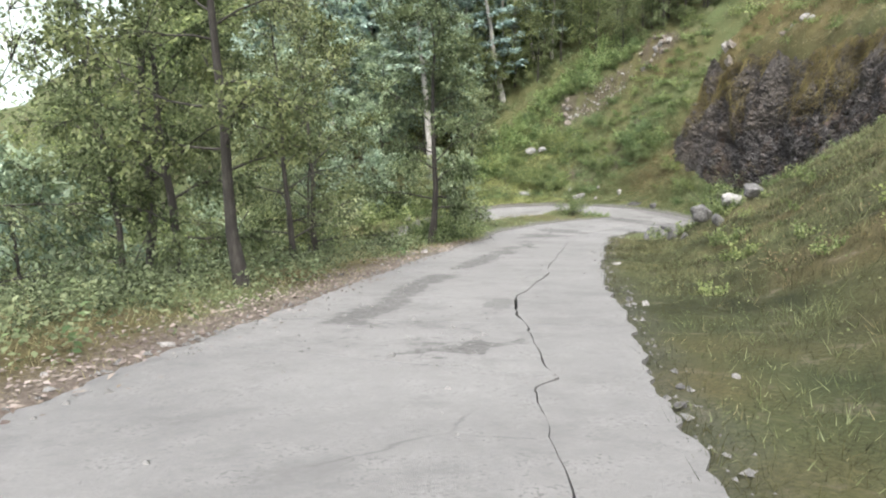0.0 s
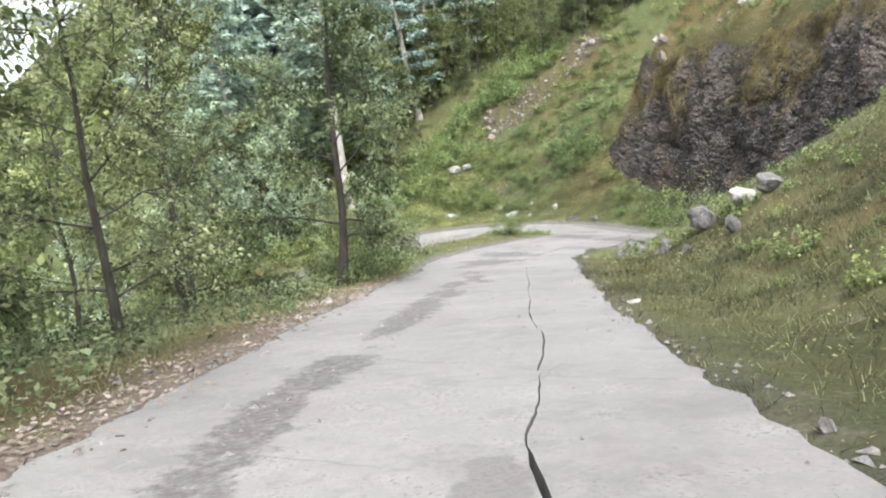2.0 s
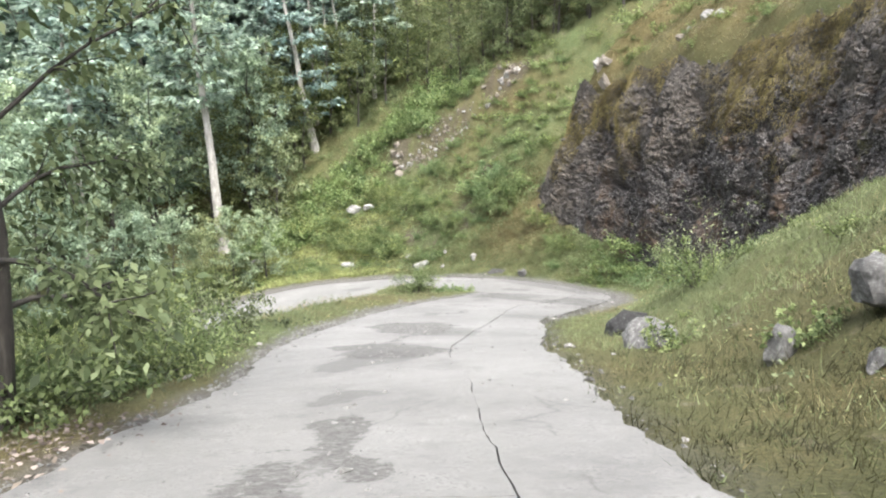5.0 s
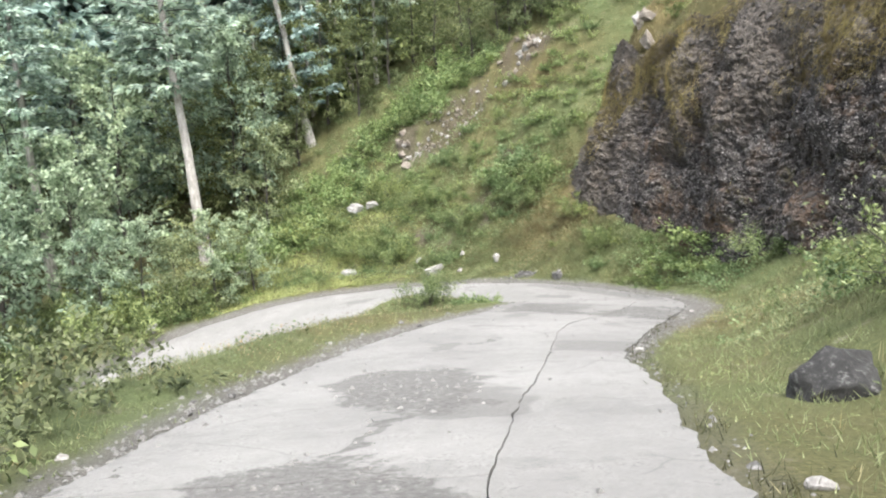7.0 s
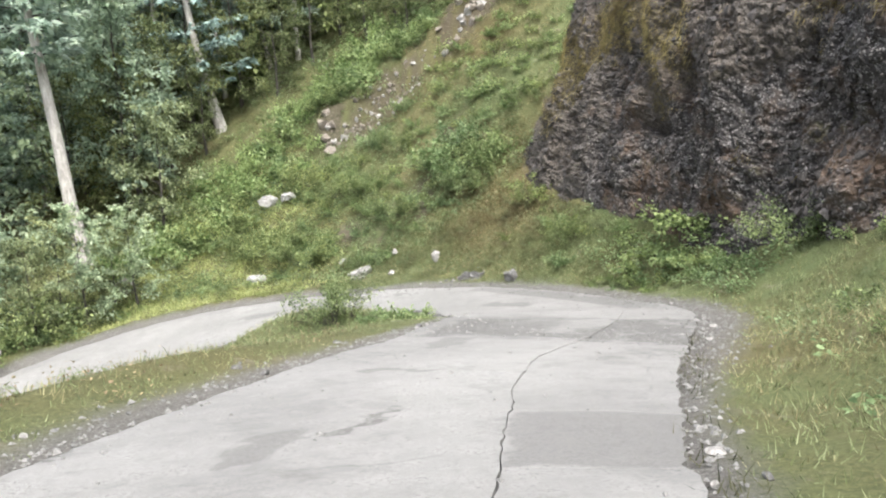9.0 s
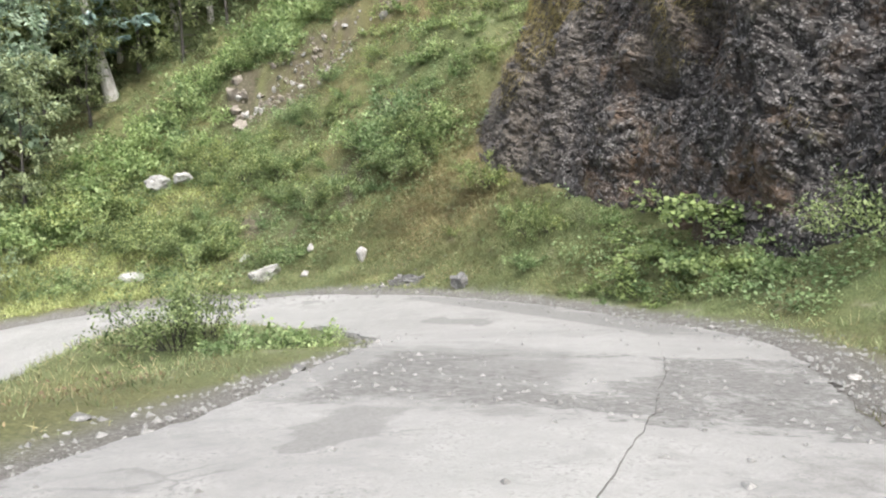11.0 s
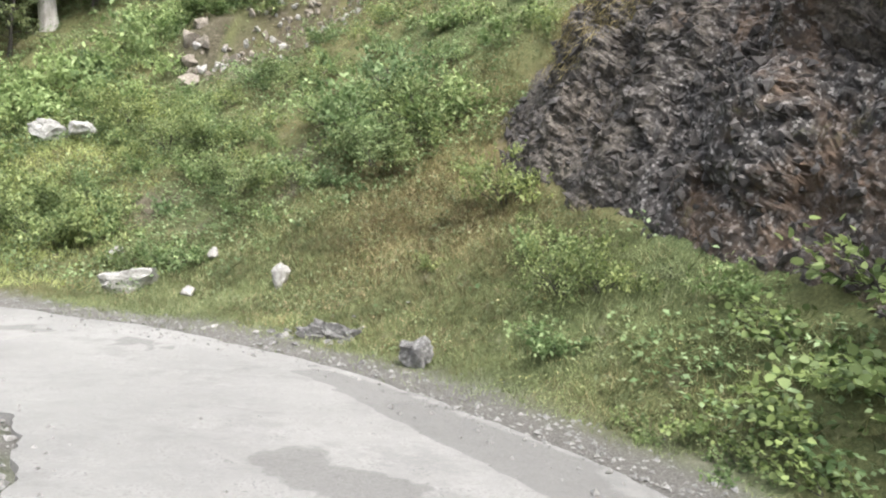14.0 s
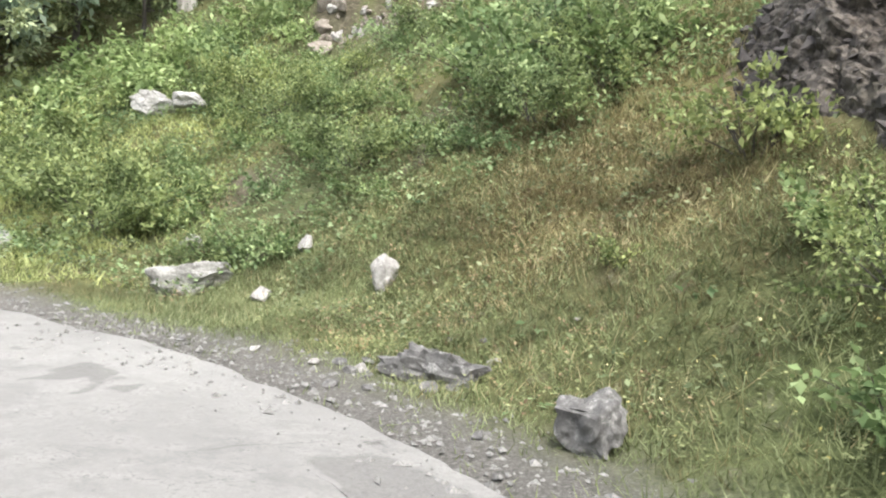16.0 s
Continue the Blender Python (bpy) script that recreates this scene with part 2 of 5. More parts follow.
PINE_BARK = bark_material("pale_pine_bark", (0.14, 0.130, 0.118), (0.31, 0.295, 0.275), (0.50, 0.48, 0.45), 0.6)
LEAF = leaf_material("tree_leaf", (0.055, 0.078, 0.032), (0.12, 0.155, 0.066), (0.23, 0.265, 0.13), through_=0.45)
# leaf green of the far trees, paled to hold the haze
LEAF_HAZED = leaf_material("pale_forest_leaf", (0.150, 0.215, 0.140), (0.300, 0.395, 0.255), (0.44, 0.53, 0.385), through_=0.55)
LEAF_YELLOW = leaf_material("yellowish_tree_leaf", (0.098, 0.126, 0.058), (0.210, 0.255, 0.125), (0.35, 0.395, 0.225), through_=0.5)
# blue-green needles, lightened in colour for the haze over the pines
HAZED_NEEDLE = leaf_material("pine_needle", (0.165, 0.245, 0.200), (0.35, 0.465, 0.385), (0.53, 0.645, 0.55), 0.5, 0.5)
SHRUB = leaf_material("shrub_leaf", (0.066, 0.100, 0.036), (0.165, 0.215, 0.080), (0.285, 0.335, 0.145), through_=0.45)
BRIGHT = leaf_material("bright_herb_leaf", (0.085, 0.140, 0.050), (0.172, 0.248, 0.098), (0.285, 0.355, 0.178), through_=0.45)
WEED = leaf_material("weed_leaf", (0.068, 0.090, 0.038), (0.142, 0.175, 0.076), (0.245, 0.275, 0.142), through_=0.4)
GRASS = leaf_material("green_grass", (0.070, 0.090, 0.035), (0.140, 0.168, 0.069), (0.230, 0.255, 0.131), 0.6, 0.4)
STRAW = leaf_material("dry_grass", (0.098, 0.084, 0.036), (0.210, 0.186, 0.084), (0.335, 0.305, 0.172), 0.7, 0.4)
LITTER = leaf_material("fallen_leaf", (0.075, 0.058, 0.047), (0.155, 0.126, 0.105), (0.26, 0.225, 0.195), 0.8, 0.0)
FLOWER = leaf_material("yellow_flower", (0.30, 0.26, 0.06), (0.42, 0.38, 0.14), (0.55, 0.52, 0.30), 0.6, 0.3)
# olive turf, its colour lowered for the shade on the upper bank
SHADED_TURF = leaf_material("olive_turf", (0.014, 0.017, 0.007), (0.034, 0.037, 0.014), (0.066, 0.065, 0.029), 0.8, 0.3)
VINE = leaf_material("vine_leaf", (0.074, 0.114, 0.042), (0.150, 0.208, 0.076), (0.215, 0.275, 0.115), through_=0.45)
VERGE = leaf_material("dull_verge_leaf", (0.036, 0.050, 0.024), (0.082, 0.104, 0.050), (0.150, 0.176, 0.092), through_=0.35)
BROWNED = leaf_material("browned_herb_leaf", (0.085, 0.058, 0.034), (0.185, 0.135, 0.080), (0.300, 0.240, 0.140), through_=0.3)
# yellow-green grass with the sun patch's brightness put into its colour
SUNLIT_MEADOW = leaf_material("pale_meadow_grass", (0.160, 0.195, 0.070), (0.310, 0.355, 0.135), (0.460, 0.490, 0.225), 0.7, 0.5)
TUSSOCK = leaf_material("withered_tussock", (0.070, 0.058, 0.022), (0.150, 0.128, 0.054), (0.25, 0.222, 0.11), 0.8, 0.35)
# distance haze is mixed into the base colour of the far woods
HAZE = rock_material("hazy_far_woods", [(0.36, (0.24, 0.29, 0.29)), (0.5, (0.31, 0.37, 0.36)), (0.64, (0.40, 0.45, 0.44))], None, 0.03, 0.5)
# yellow-green leaf, brightened so the bank below the pines looks sunlit
SUNLIT_YOUNG = leaf_material("yellow_green_young_leaf", (0.105, 0.165, 0.050), (0.222, 0.305, 0.108), (0.355, 0.430, 0.195), through_=0.5)

# ---- the lie of the land (plain arithmetic) ----
# the road's middle line: x, y, z, half its width
LINE = [(-1.6, -16, 4.0, 2.2), (-1.15, -5, 1.25, 2.1), (-0.82, 3, -0.75, 2.02), (0.27, 10, -2.5, 1.97),
        (0.98, 14.5, -3.64, 1.95), (2.33, 21, -5.27, 1.98), (3.3, 25, -6.27, 1.95), (4.0, 28.5, -7.14, 2.1),
        (5.08, 32, -8.03, 2.3), (6.25, 35.2, -8.84, 2.25), (7.6, 38, -9.55, 2.3), (10.25, 42.1, -10.6, 2.25),
        (12.78, 46.3, -11.62, 2.46), (13.66, 50.4, -12.65, 2.34), (13.0, 54, -13.25, 2.16), (11.5, 56.3, -13.7, 2.4),
        (9.45, 58.0, -14.1, 2.9), (6.9, 59.65, -14.6, 3.4), (4.0, 60.55, -15.12, 3.3), (0.5, 59.8, -15.75, 2.95),
        (-2.8, 57.1, -16.35, 2.35), (-6.5, 52, -17.3, 2.2), (-10.5, 45, -18.6, 2.2), (-15, 36, -20.4, 2.2)]


def catmull(rows, step):
    P = np.array(rows, float)
    P = np.vstack([2 * P[0] - P[1], P, 2 * P[-1] - P[-2]])
    out = []
    for i in range(1, len(P) - 2):
        n = max(2, int(np.linalg.norm(P[i + 1][:2] - P[i][:2]) / step))
        t = (np.arange(n) / n)[:, None]
        a, b, c, d = P[i - 1], P[i], P[i + 1], P[i + 2]
        out.append(0.5 * (2 * b + (c - a) * t + (2 * a - 5 * b + 4 * c - d) * t ** 2 + (3 * b - a - 3 * c + d) * t ** 3))
    return np.vstack(out)


MID = catmull(LINE, 0.2)
DIRS = np.gradient(MID[:, :2], axis=0)
DIRS /= np.linalg.norm(DIRS, axis=1)[:, None]
RIGHT = np.stack([DIRS[:, 1], -DIRS[:, 0]], 1)
ALONG = np.concatenate([[0], np.cumsum(np.linalg.norm(np.diff(MID[:, :3], axis=0), axis=1))])
# cross fall of the road, up to its right, by y on the way to the bend
APEX = int(np.argmin(np.linalg.norm(MID[:, :2] - (13.4, 52.2), axis=1)))
TILT_ACROSS = np.where(np.arange(len(MID)) < APEX, np.interp(MID[:, 1], [-20, 38, 46, 52.2], [0.03, 0.03, 0.0, -0.035]),
                       np.interp(np.arange(len(MID)) - APEX, [0, 15, 50, 90], [-0.035, -0.06, -0.055, 0.0]))


def lattice(ix, iy, seed):
    h = (ix.astype(np.int64) * 374761393 + iy.astype(np.int64) * 668265263 + seed * 974634777) & 0xFFFFFFFF
    h = ((h ^ (h >> 13)) * 1274126177) & 0xFFFFFFFF
    return ((h ^ (h >> 16)) & 0xFFFF) / 65535.0


def vnoise(x, y, seed=0):
    """Smooth noise from 0 to 1 over the plan."""
    ix, iy = np.floor(x), np.floor(y)
    fx, fy = x - ix, y - iy
    fx, fy = fx * fx * (3 - 2 * fx), fy * fy * (3 - 2 * fy)
    a, b = lattice(ix, iy, seed), lattice(ix + 1, iy, seed)
    c, d = lattice(ix, iy + 1, seed), lattice(ix + 1, iy + 1, seed)
    return (a * (1 - fx) + b * fx) * (1 - fy) + (c * (1 - fx) + d * fx) * fy


def fbm(x, y, seed=0, octaves=4):
    return sum(vnoise(x * 2 ** i, y * 2 ** i, seed + i) * 0.5 ** i for i in range(octaves)) / (2 - 0.5 ** (octaves - 1)) - 0.5


def smooth(a, b, x):
    t = np.clip((x - a) / (b - a), 0, 1)
    return t * t * (3 - 2 * t)


def nearest(x, y, lo, hi):
    """Distance from the road's edge, the road's height there, and the side (+1 right), for the points against one stretch of it."""
    best = np.full(x.shape, 1e9)
    idx = np.zeros(x.shape, int)
    for i in range(lo, hi, 2):
        d = (x - MID[i, 0]) ** 2 + (y - MID[i, 1]) ** 2
        m = d < best
        best[m], idx[m] = d[m], i
    dx, dy = x - MID[idx, 0], y - MID[idx, 1]
    # height where the foot of the perpendicular lies, and a little beyond the sample
    on = np.clip(dx * DIRS[idx, 0] + dy * DIRS[idx, 1], -0.4, 0.4)
    nxt = np.clip(idx + 1, 0, len(MID) - 1)
    grade = (MID[nxt, 2] - MID[np.clip(idx - 1, 0, None), 2]) / 0.4
    side = np.sign(dx * RIGHT[idx, 0] + dy * RIGHT[idx, 1])
    off = dx * RIGHT[idx, 0] + dy * RIGHT[idx, 1]
    lift = TILT_ACROSS[idx] * np.clip(off, -MID[idx, 3], MID[idx, 3])
    return np.sqrt(best) - MID[idx, 3], MID[idx, 2] + grade * on + lift, side, idx


def cliff_foot(y):
    """x of the foot of the rock face, by y."""
    return np.interp(y, [36, 42, 48, 53, 58, 61, 65], [19.5, 20.1, 20.0, 19.6, 19.0, 18.5, 18.6])


def cliff_part(y):
    return smooth(31, 39, y) * (1 - smooth(60.5, 64.5, y))


def land(x, y):
    """Height of the ground, distance from the road's edge, side."""
    x, y = np.asarray(x, float), np.asarray(y, float)
    d1, z1, s1, _ = nearest(x, y, 0, APEX)
    d2, z2, s2, _ = nearest(x, y, APEX, len(MID))
    first = d1 < d2
    d, z, s = np.where(first, d1, d2), np.where(first, z1, z2), np.where(first, s1, s2)
    # inside the bend: between the two arms
    w1, w2 = 1 / np.maximum(d1, 0.05) ** 2, 1 / np.maximum(d2, 0.05) ** 2
    even = []
    for z0, d0, lo, hi in ((z1, d1, 0, APEX), (z2, d2, APEX, len(MID))):
        total, weight = np.zeros(x.shape), np.zeros(x.shape)
        for i in range(lo, hi, 6):
            w = 1 / ((x - MID[i, 0]) ** 2 + (y - MID[i, 1]) ** 2 + 1.0) ** 2
            total, weight = total + w * MID[i, 2], weight + w
        even.append(z0 + (total / weight - z0) * smooth(0.6, 3.0, d0))
    inside = (even[0] * w1 + even[1] * w2) / (w1 + w2)
    inside = inside - 0.62 * smooth(1.9, 3.6, d) * smooth(33, 40, y) * smooth(50, 44, y) + 0.24 * np.exp(-((d - 1.6) / 0.7) ** 2) * smooth(31, 34, y) * smooth(45.5, 42, y)
    inside = inside + 0.16 * smooth(0.4, 1.6, d) * smooth(44, 48, y) * smooth(57, 53, y)
    inside = inside + 0.75 * np.exp(-((x - 7.7) ** 2 + (y - 50.6) ** 2) / 3.6) * smooth(0.1, 1.4, d)
    inside = inside + 0.5 * np.exp(-((x - 2.9 - 0.45 * (y - 46)) ** 2) / 1.2) * smooth(37, 42, y) * smooth(50, 47, y) * smooth(0.4, 1.6, d)
    # outside the bend: the hill
    ang = np.degrees(np.arctan2(y - 58.0, x - 11.0))
    k = np.interp(ang, [-180, -150, -95, -60, -20, 20, 40, 58, 75, 90, 101, 130, 160, 180],
                  [-0.3, 0.3, 0.66, 0.72, 0.95, 0.92, 0.86, 0.80, 0.64, 0.54, 0.41, 0.12, -0.15, -0.3])
    flat = np.interp(ang, [-180, -95, -60, -20, 10, 35, 90, 120, 180], [1.3, 1.4, 1.2, 1.0, 1.4, 2.1, 2.5, 2.0, 1.3])
    run = np.maximum(d - flat, 0)
    rise = k * (np.sqrt(run ** 2 + 0.6) - 0.77)
    rise = rise * np.where(run > 22, 0.5 + 11 / np.maximum(run, 22), 1)
    step = (6.6 + 3.4 * fbm(y * 0.22, y * 0 + 3, 7)) * smooth(0.4, 2.6, x - cliff_foot(y)) * cliff_part(y)
    far_hill = 0.45 * np.maximum(y - 84, 0) * smooth(20, -5, x) * smooth(-38, -18, x) * np.where(y > 150, 150 / np.maximum(y, 150), 1)
    cut_bank = 1.15 * smooth(0.0, 0.7, y - 75.0 - 0.5 * fbm(x * 0.5, x * 0, 44) + 0.06 * (x - 14)) * smooth(4.5, 1.2, y - 75.0) * smooth(10.6, 11.8, x) * smooth(21.5, 19.5, x)
    outside = z + rise + step + far_hill + cut_bank - 0.55 * np.maximum(-17 - 0.12 * np.maximum(y - 70, 0) - x, 0) * smooth(40, 62, y)
    outside = outside + 0.34 * np.exp(-((x - 8.3) ** 2 + (y - 22.8) ** 2) / 1.6)
    out = np.where(s > 0, outside, inside)
    grain = np.where(s > 0, 1.0, np.where(y > 30, 0.35, 0.8))
    rough = 0.6 * fbm(x * 0.35, y * 0.35, 1) + 0.16 * fbm(x * 1.6, y * 1.6, 9)
    out = out + grain * rough * smooth(0.2, 2.5, d) * (1 + smooth(4, 12, d))
    under = smooth(0.10, -0.25, d)
    out = out - 0.16 * under - 0.02
    return np.maximum(out, -42 + 3 * fbm(x * 0.02, y * 0.02, 4)), d, s


def ground_z(x, y):
    return float(land(np.array([x]), np.array([y]))[0][0])

# ---- builders ----
def fill(me, V):
    """Fill a mesh with separate faces: V is faces x corners x 3."""
    n, k = V.shape[:2]
    me.vertices.add(n * k)
    me.vertices.foreach_set("co", np.ascontiguousarray(V, dtype=np.float32).ravel())
    me.loops.add(n * k)
    me.loops.foreach_set("vertex_index", np.arange(n * k, dtype=np.int32))
    me.polygons.add(n)
    me.polygons.foreach_set("loop_start", np.arange(0, n * k, k, dtype=np.int32))
    me.update(calc_edges=True)
    return me


def soup(name, V, mat):
    me = fill(bpy.data.meshes.new(name), np.asarray(V))
    me.materials.append(mat)
    return me


def solid(name, verts, faces, mat, soft=False):
    me = bpy.data.meshes.new(name)
    me.from_pydata([tuple(v) for v in verts], [], [tuple(int(i) for i in f) for f in faces])
    me.materials.append(mat)
    if soft:
        me.polygons.foreach_set("use_smooth", np.ones(len(me.polygons), bool))
    me.update()
    return me


def part(name, me, parent, label=""):
    ob = new(name, me)
    ob.parent = parent
    if label:
        tagged(ob, label)
    return ob


def unit(v):
    return v / np.maximum(np.linalg.norm(v, axis=-1, keepdims=True), 1e-9)


def leaf_quads(at, axis, size, wide, rng, flat=0.5):
    """Leaf-shaped quads at the points, growing along axis, turned mostly face up."""
    n = len(at)
    axis = unit(axis)
    up = np.array([0, 0, 1.0]) * flat + rng.normal(0, 0.5, (n, 3))
    side = unit(np.cross(axis, up))
    nor = np.cross(side, axis)
    size = np.asarray(size)[:, None] if np.ndim(size) else size
    mid = at + axis * size * 0.45 + nor * size * 0.06
    return np.stack([at, mid + side * size * wide * 0.5, at + axis * size - nor * size * 0.10, mid - side * size * wide * 0.5], 1)


def round_leaves(at, axis, size, rng, flat=0.9):
    """Broad rounded leaves with six corners."""
    n = len(at)
    axis = unit(axis)
    up = np.array([0, 0, 1.0]) * flat + rng.normal(0, 0.35, (n, 3))
    side = unit(np.cross(axis, up))
    nor = np.cross(side, axis)
    size = size[:, None]
    rows = ((0.0, 0.0, 0.0), (0.22, 0.46, 0.05), (0.66, 0.40, 0.03), (1.0, 0.0, -0.12), (0.66, -0.40, 0.03), (0.22, -0.46, 0.05))
    return np.stack([at + axis * size * a + side * size * b + nor * size * c for a, b, c in rows], 1)


def tube(pts, radii, sides=7):
    """Vertices and faces of a tapered tube along pts."""
    pts = np.asarray(pts, float)
    t = unit(np.gradient(pts, axis=0))
    ref = np.where(np.abs(t[:, 2:3]) > 0.9, np.array([[1.0, 0, 0]]), np.array([[0, 0, 1.0]]))
    a = unit(np.cross(t, ref))
    b = np.cross(t, a)
    ang = np.arange(sides) * 2 * np.pi / sides
    V = (pts[:, None] + np.asarray(radii)[:, None, None] * (a[:, None] * np.cos(ang)[None, :, None] + b[:, None] * np.sin(ang)[None, :, None])).reshape(-1, 3)
    F = []
    for i in range(len(pts) - 1):
        for j in range(sides):
            k = (j + 1) % sides
            F.append((i * sides + j, i * sides + k, (i + 1) * sides + k, (i + 1) * sides + j))
    return V, F


def tubes_mesh(name, tubes, mat):
    VV, FF, off = [], [], 0
    for V, F in tubes:
        VV.append(V)
        FF += [tuple(i + off for i in f) for f in F]
        off += len(V)
    return solid(name, np.vstack(VV), FF, mat, True)


def bent(start, way, length, rng, n=6, sag=0.0, wob=0.12):
    pts, p, w = [np.array(start, float)], np.array(start, float), unit(np.array(way, float))
    for i in range(n):
        w = unit(w + rng.normal(0, wob, 3) + np.array([0, 0, sag]))
        p = p + w * length / n
        pts.append(p.copy())
    return np.array(pts)


def broadleaf_tree(seed, height, crown_from, reach, leaves, mat, radius=0.1, leaf=0.13, lean=(0, 0), twigs=True):
    """Meshes of a broad-leaved tree: trunk, branches, crown."""
    rng = np.random.default_rng(seed)
    n = 10
    f = np.linspace(0, 1, n)
    trunk = np.stack([lean[0] * height * f + np.cumsum(rng.normal(0, 0.022, n)) * height * 0.35, lean[1] * height * f + np.cumsum(rng.normal(0, 0.022, n)) * height * 0.35, f * height - 0.3 * (f == 0)], 1)
    rad = radius * (1 - 0.86 * f) * (1 + 0.55 * np.exp(-f * 16))
    tr = [tube(trunk, rad, 9)]
    br, seeds = [], []
    count = int(11 + height * 1.5)
    for i in range(count):
        g = crown_from + (1 - crown_from) * (i + rng.random()) / count
        at = np.array([np.interp(g, f, trunk[:, j]) for j in range(3)])
        az_ = i * 2.4 + rng.normal(0, 0.4)
        rel = (g - crown_from) / (1 - crown_from)
        L = reach * (0.55 + 0.6 * np.sin(np.pi * min(1, 0.2 + 0.75 * rel))) * rng.uniform(0.65, 1.15)
        elev = rng.uniform(0.1, 0.5) + 0.7 * rel
        way = (np.cos(az_) * np.cos(elev), np.sin(az_) * np.cos(elev), np.sin(elev))
        limb = bent(at, way, L, rng, 6, -0.03)
        r0 = np.interp(g, f, rad) * 0.34
        br.append(tube(limb, np.linspace(r0, 0.006, 7), 5))
        for k in range(2, 7):
            for _ in range(2):
                w2 = unit(limb[k] - limb[k - 1]) + rng.normal(0, 0.65, 3)
                tw = bent(limb[k] if k < 6 else limb[5], w2, L * rng.uniform(0.22, 0.42), rng, 3, -0.05)
                if twigs:
                    br.append(tube(tw, np.linspace(0.012, 0.003, 4), 3))
                seeds.append(tw)
    pts = np.concatenate([np.concatenate([s[1:], (s[1:] + s[:-1]) / 2]) for s in seeds])
    ways = np.concatenate([np.concatenate([s[1:] - s[:-1]] * 2) for s in seeds])
    pick = rng.integers(0, len(pts), leaves)
    at = pts[pick] + rng.normal(0, 0.13, (leaves, 3)) * np.array([1, 1, 0.6])
    axis = unit(ways[pick]) * 0.6 + rng.normal(0, 0.6, (leaves, 3)) + np.array([0, 0, -0.25])
    crown = leaf_quads(at, axis, rng.uniform(0.6, 1.25, leaves) * leaf, 0.5, rng, 0.8)
    return (tubes_mesh("trunk", tr, BARK), tubes_mesh("limbwork", br, BARK), soup("crown", crown, mat))


def pine_tree(seed, height, crown_from, reach, mat, radius=0.22, tufts=11, per=6, spray=0.42, rise=(0.75, 1.15), limbs=(4, 7)):
    """Meshes of a tall conifer with level tiers of flat sprays."""
    rng = np.random.default_rng(seed)
    n = 9
    f = np.linspace(0, 1, n)
    trunk = np.stack([np.cumsum(rng.normal(0, 0.008, n)) * height * 0.4, np.cumsum(rng.normal(0, 0.008, n)) * height * 0.4, f * height - 0.5 * (f == 0)], 1)
    rad = radius * (1 - 0.9 * f) * (1 + 0.4 * np.exp(-f * 18))
    br, at, axis, size = [], [], [], []
    z = crown_from * height
    while z < height * 0.98:
        rel = (z / height - crown_from) / (1 - crown_from)
        L0 = reach * (1 - rel) ** 0.75 * (0.55 + 0.45 * min(1, rel * 5)) + 0.3
        turn = rng.uniform(0, 6.283)
        many = int(rng.integers(*limbs))
        for b in range(many):
            az_ = turn + 6.283 * b / many + rng.normal(0, 0.25)
            g = np.clip((z + rng.normal(0, 0.1)) / height, 0, 0.99)
            base = np.array([np.interp(g, f, trunk[:, j]) for j in range(3)])
            L = L0 * rng.uniform(0.5, 1.15)
            way = (np.cos(az_), np.sin(az_), 0.10 + 0.45 * rel)
            limb = bent(base, way, L, rng, 5, -0.04 * (1 - rel), 0.07)
            br.append(tube(limb[[0, 2, 5]], (0.05 * (1 - rel) + 0.012, 0.03 * (1 - rel) + 0.01, 0.006), 3))
            side = unit(np.cross(np.array(way), (0, 0, 1)))
            for q in range(int(tufts * (0.5 + L / reach))):
                s = rng.uniform(0.22, 1.0)
                p = np.array([np.interp(s * 5, range(6), limb[:, j]) for j in range(3)])
                p = p + side * rng.normal(0, 0.20) * L * (1.15 - s) + rng.normal(0, 0.10, 3)
                w = rng.normal(0, 0.5, (per, 3)) * np.array([1, 1, 0.45]) + unit(np.array(way)) * 0.5 + np.array([0, 0, -0.22])
                at.append(np.repeat(p[None], per, 0))
                axis.append(w)
                size.append(rng.uniform(0.6, 1.25, per) * spray)
        z += rng.uniform(*rise) * (1 - 0.4 * rel)
    br.append(tube(trunk[:, :3], rad * 0.5, 3))
    at, axis, size = np.vstack(at), np.vstack(axis), np.concatenate(size)
    crown = leaf_quads(at, axis, size, 0.42, rng, 0.6)
    return (tubes_mesh("trunk", [tube(trunk, rad, 9)], PINE_BARK), tubes_mesh("limbwork", br, BARK), soup("crown", crown, mat))


def plant(name, meshes, label, category, group=""):
    """One plant as a thing: an Empty at its foot with its parts."""
    root = tagged(new(name), label, category, group)
    for me in meshes:
        part(me.name.split(".")[0], me, root)
    return root


LEAFAGE = {}


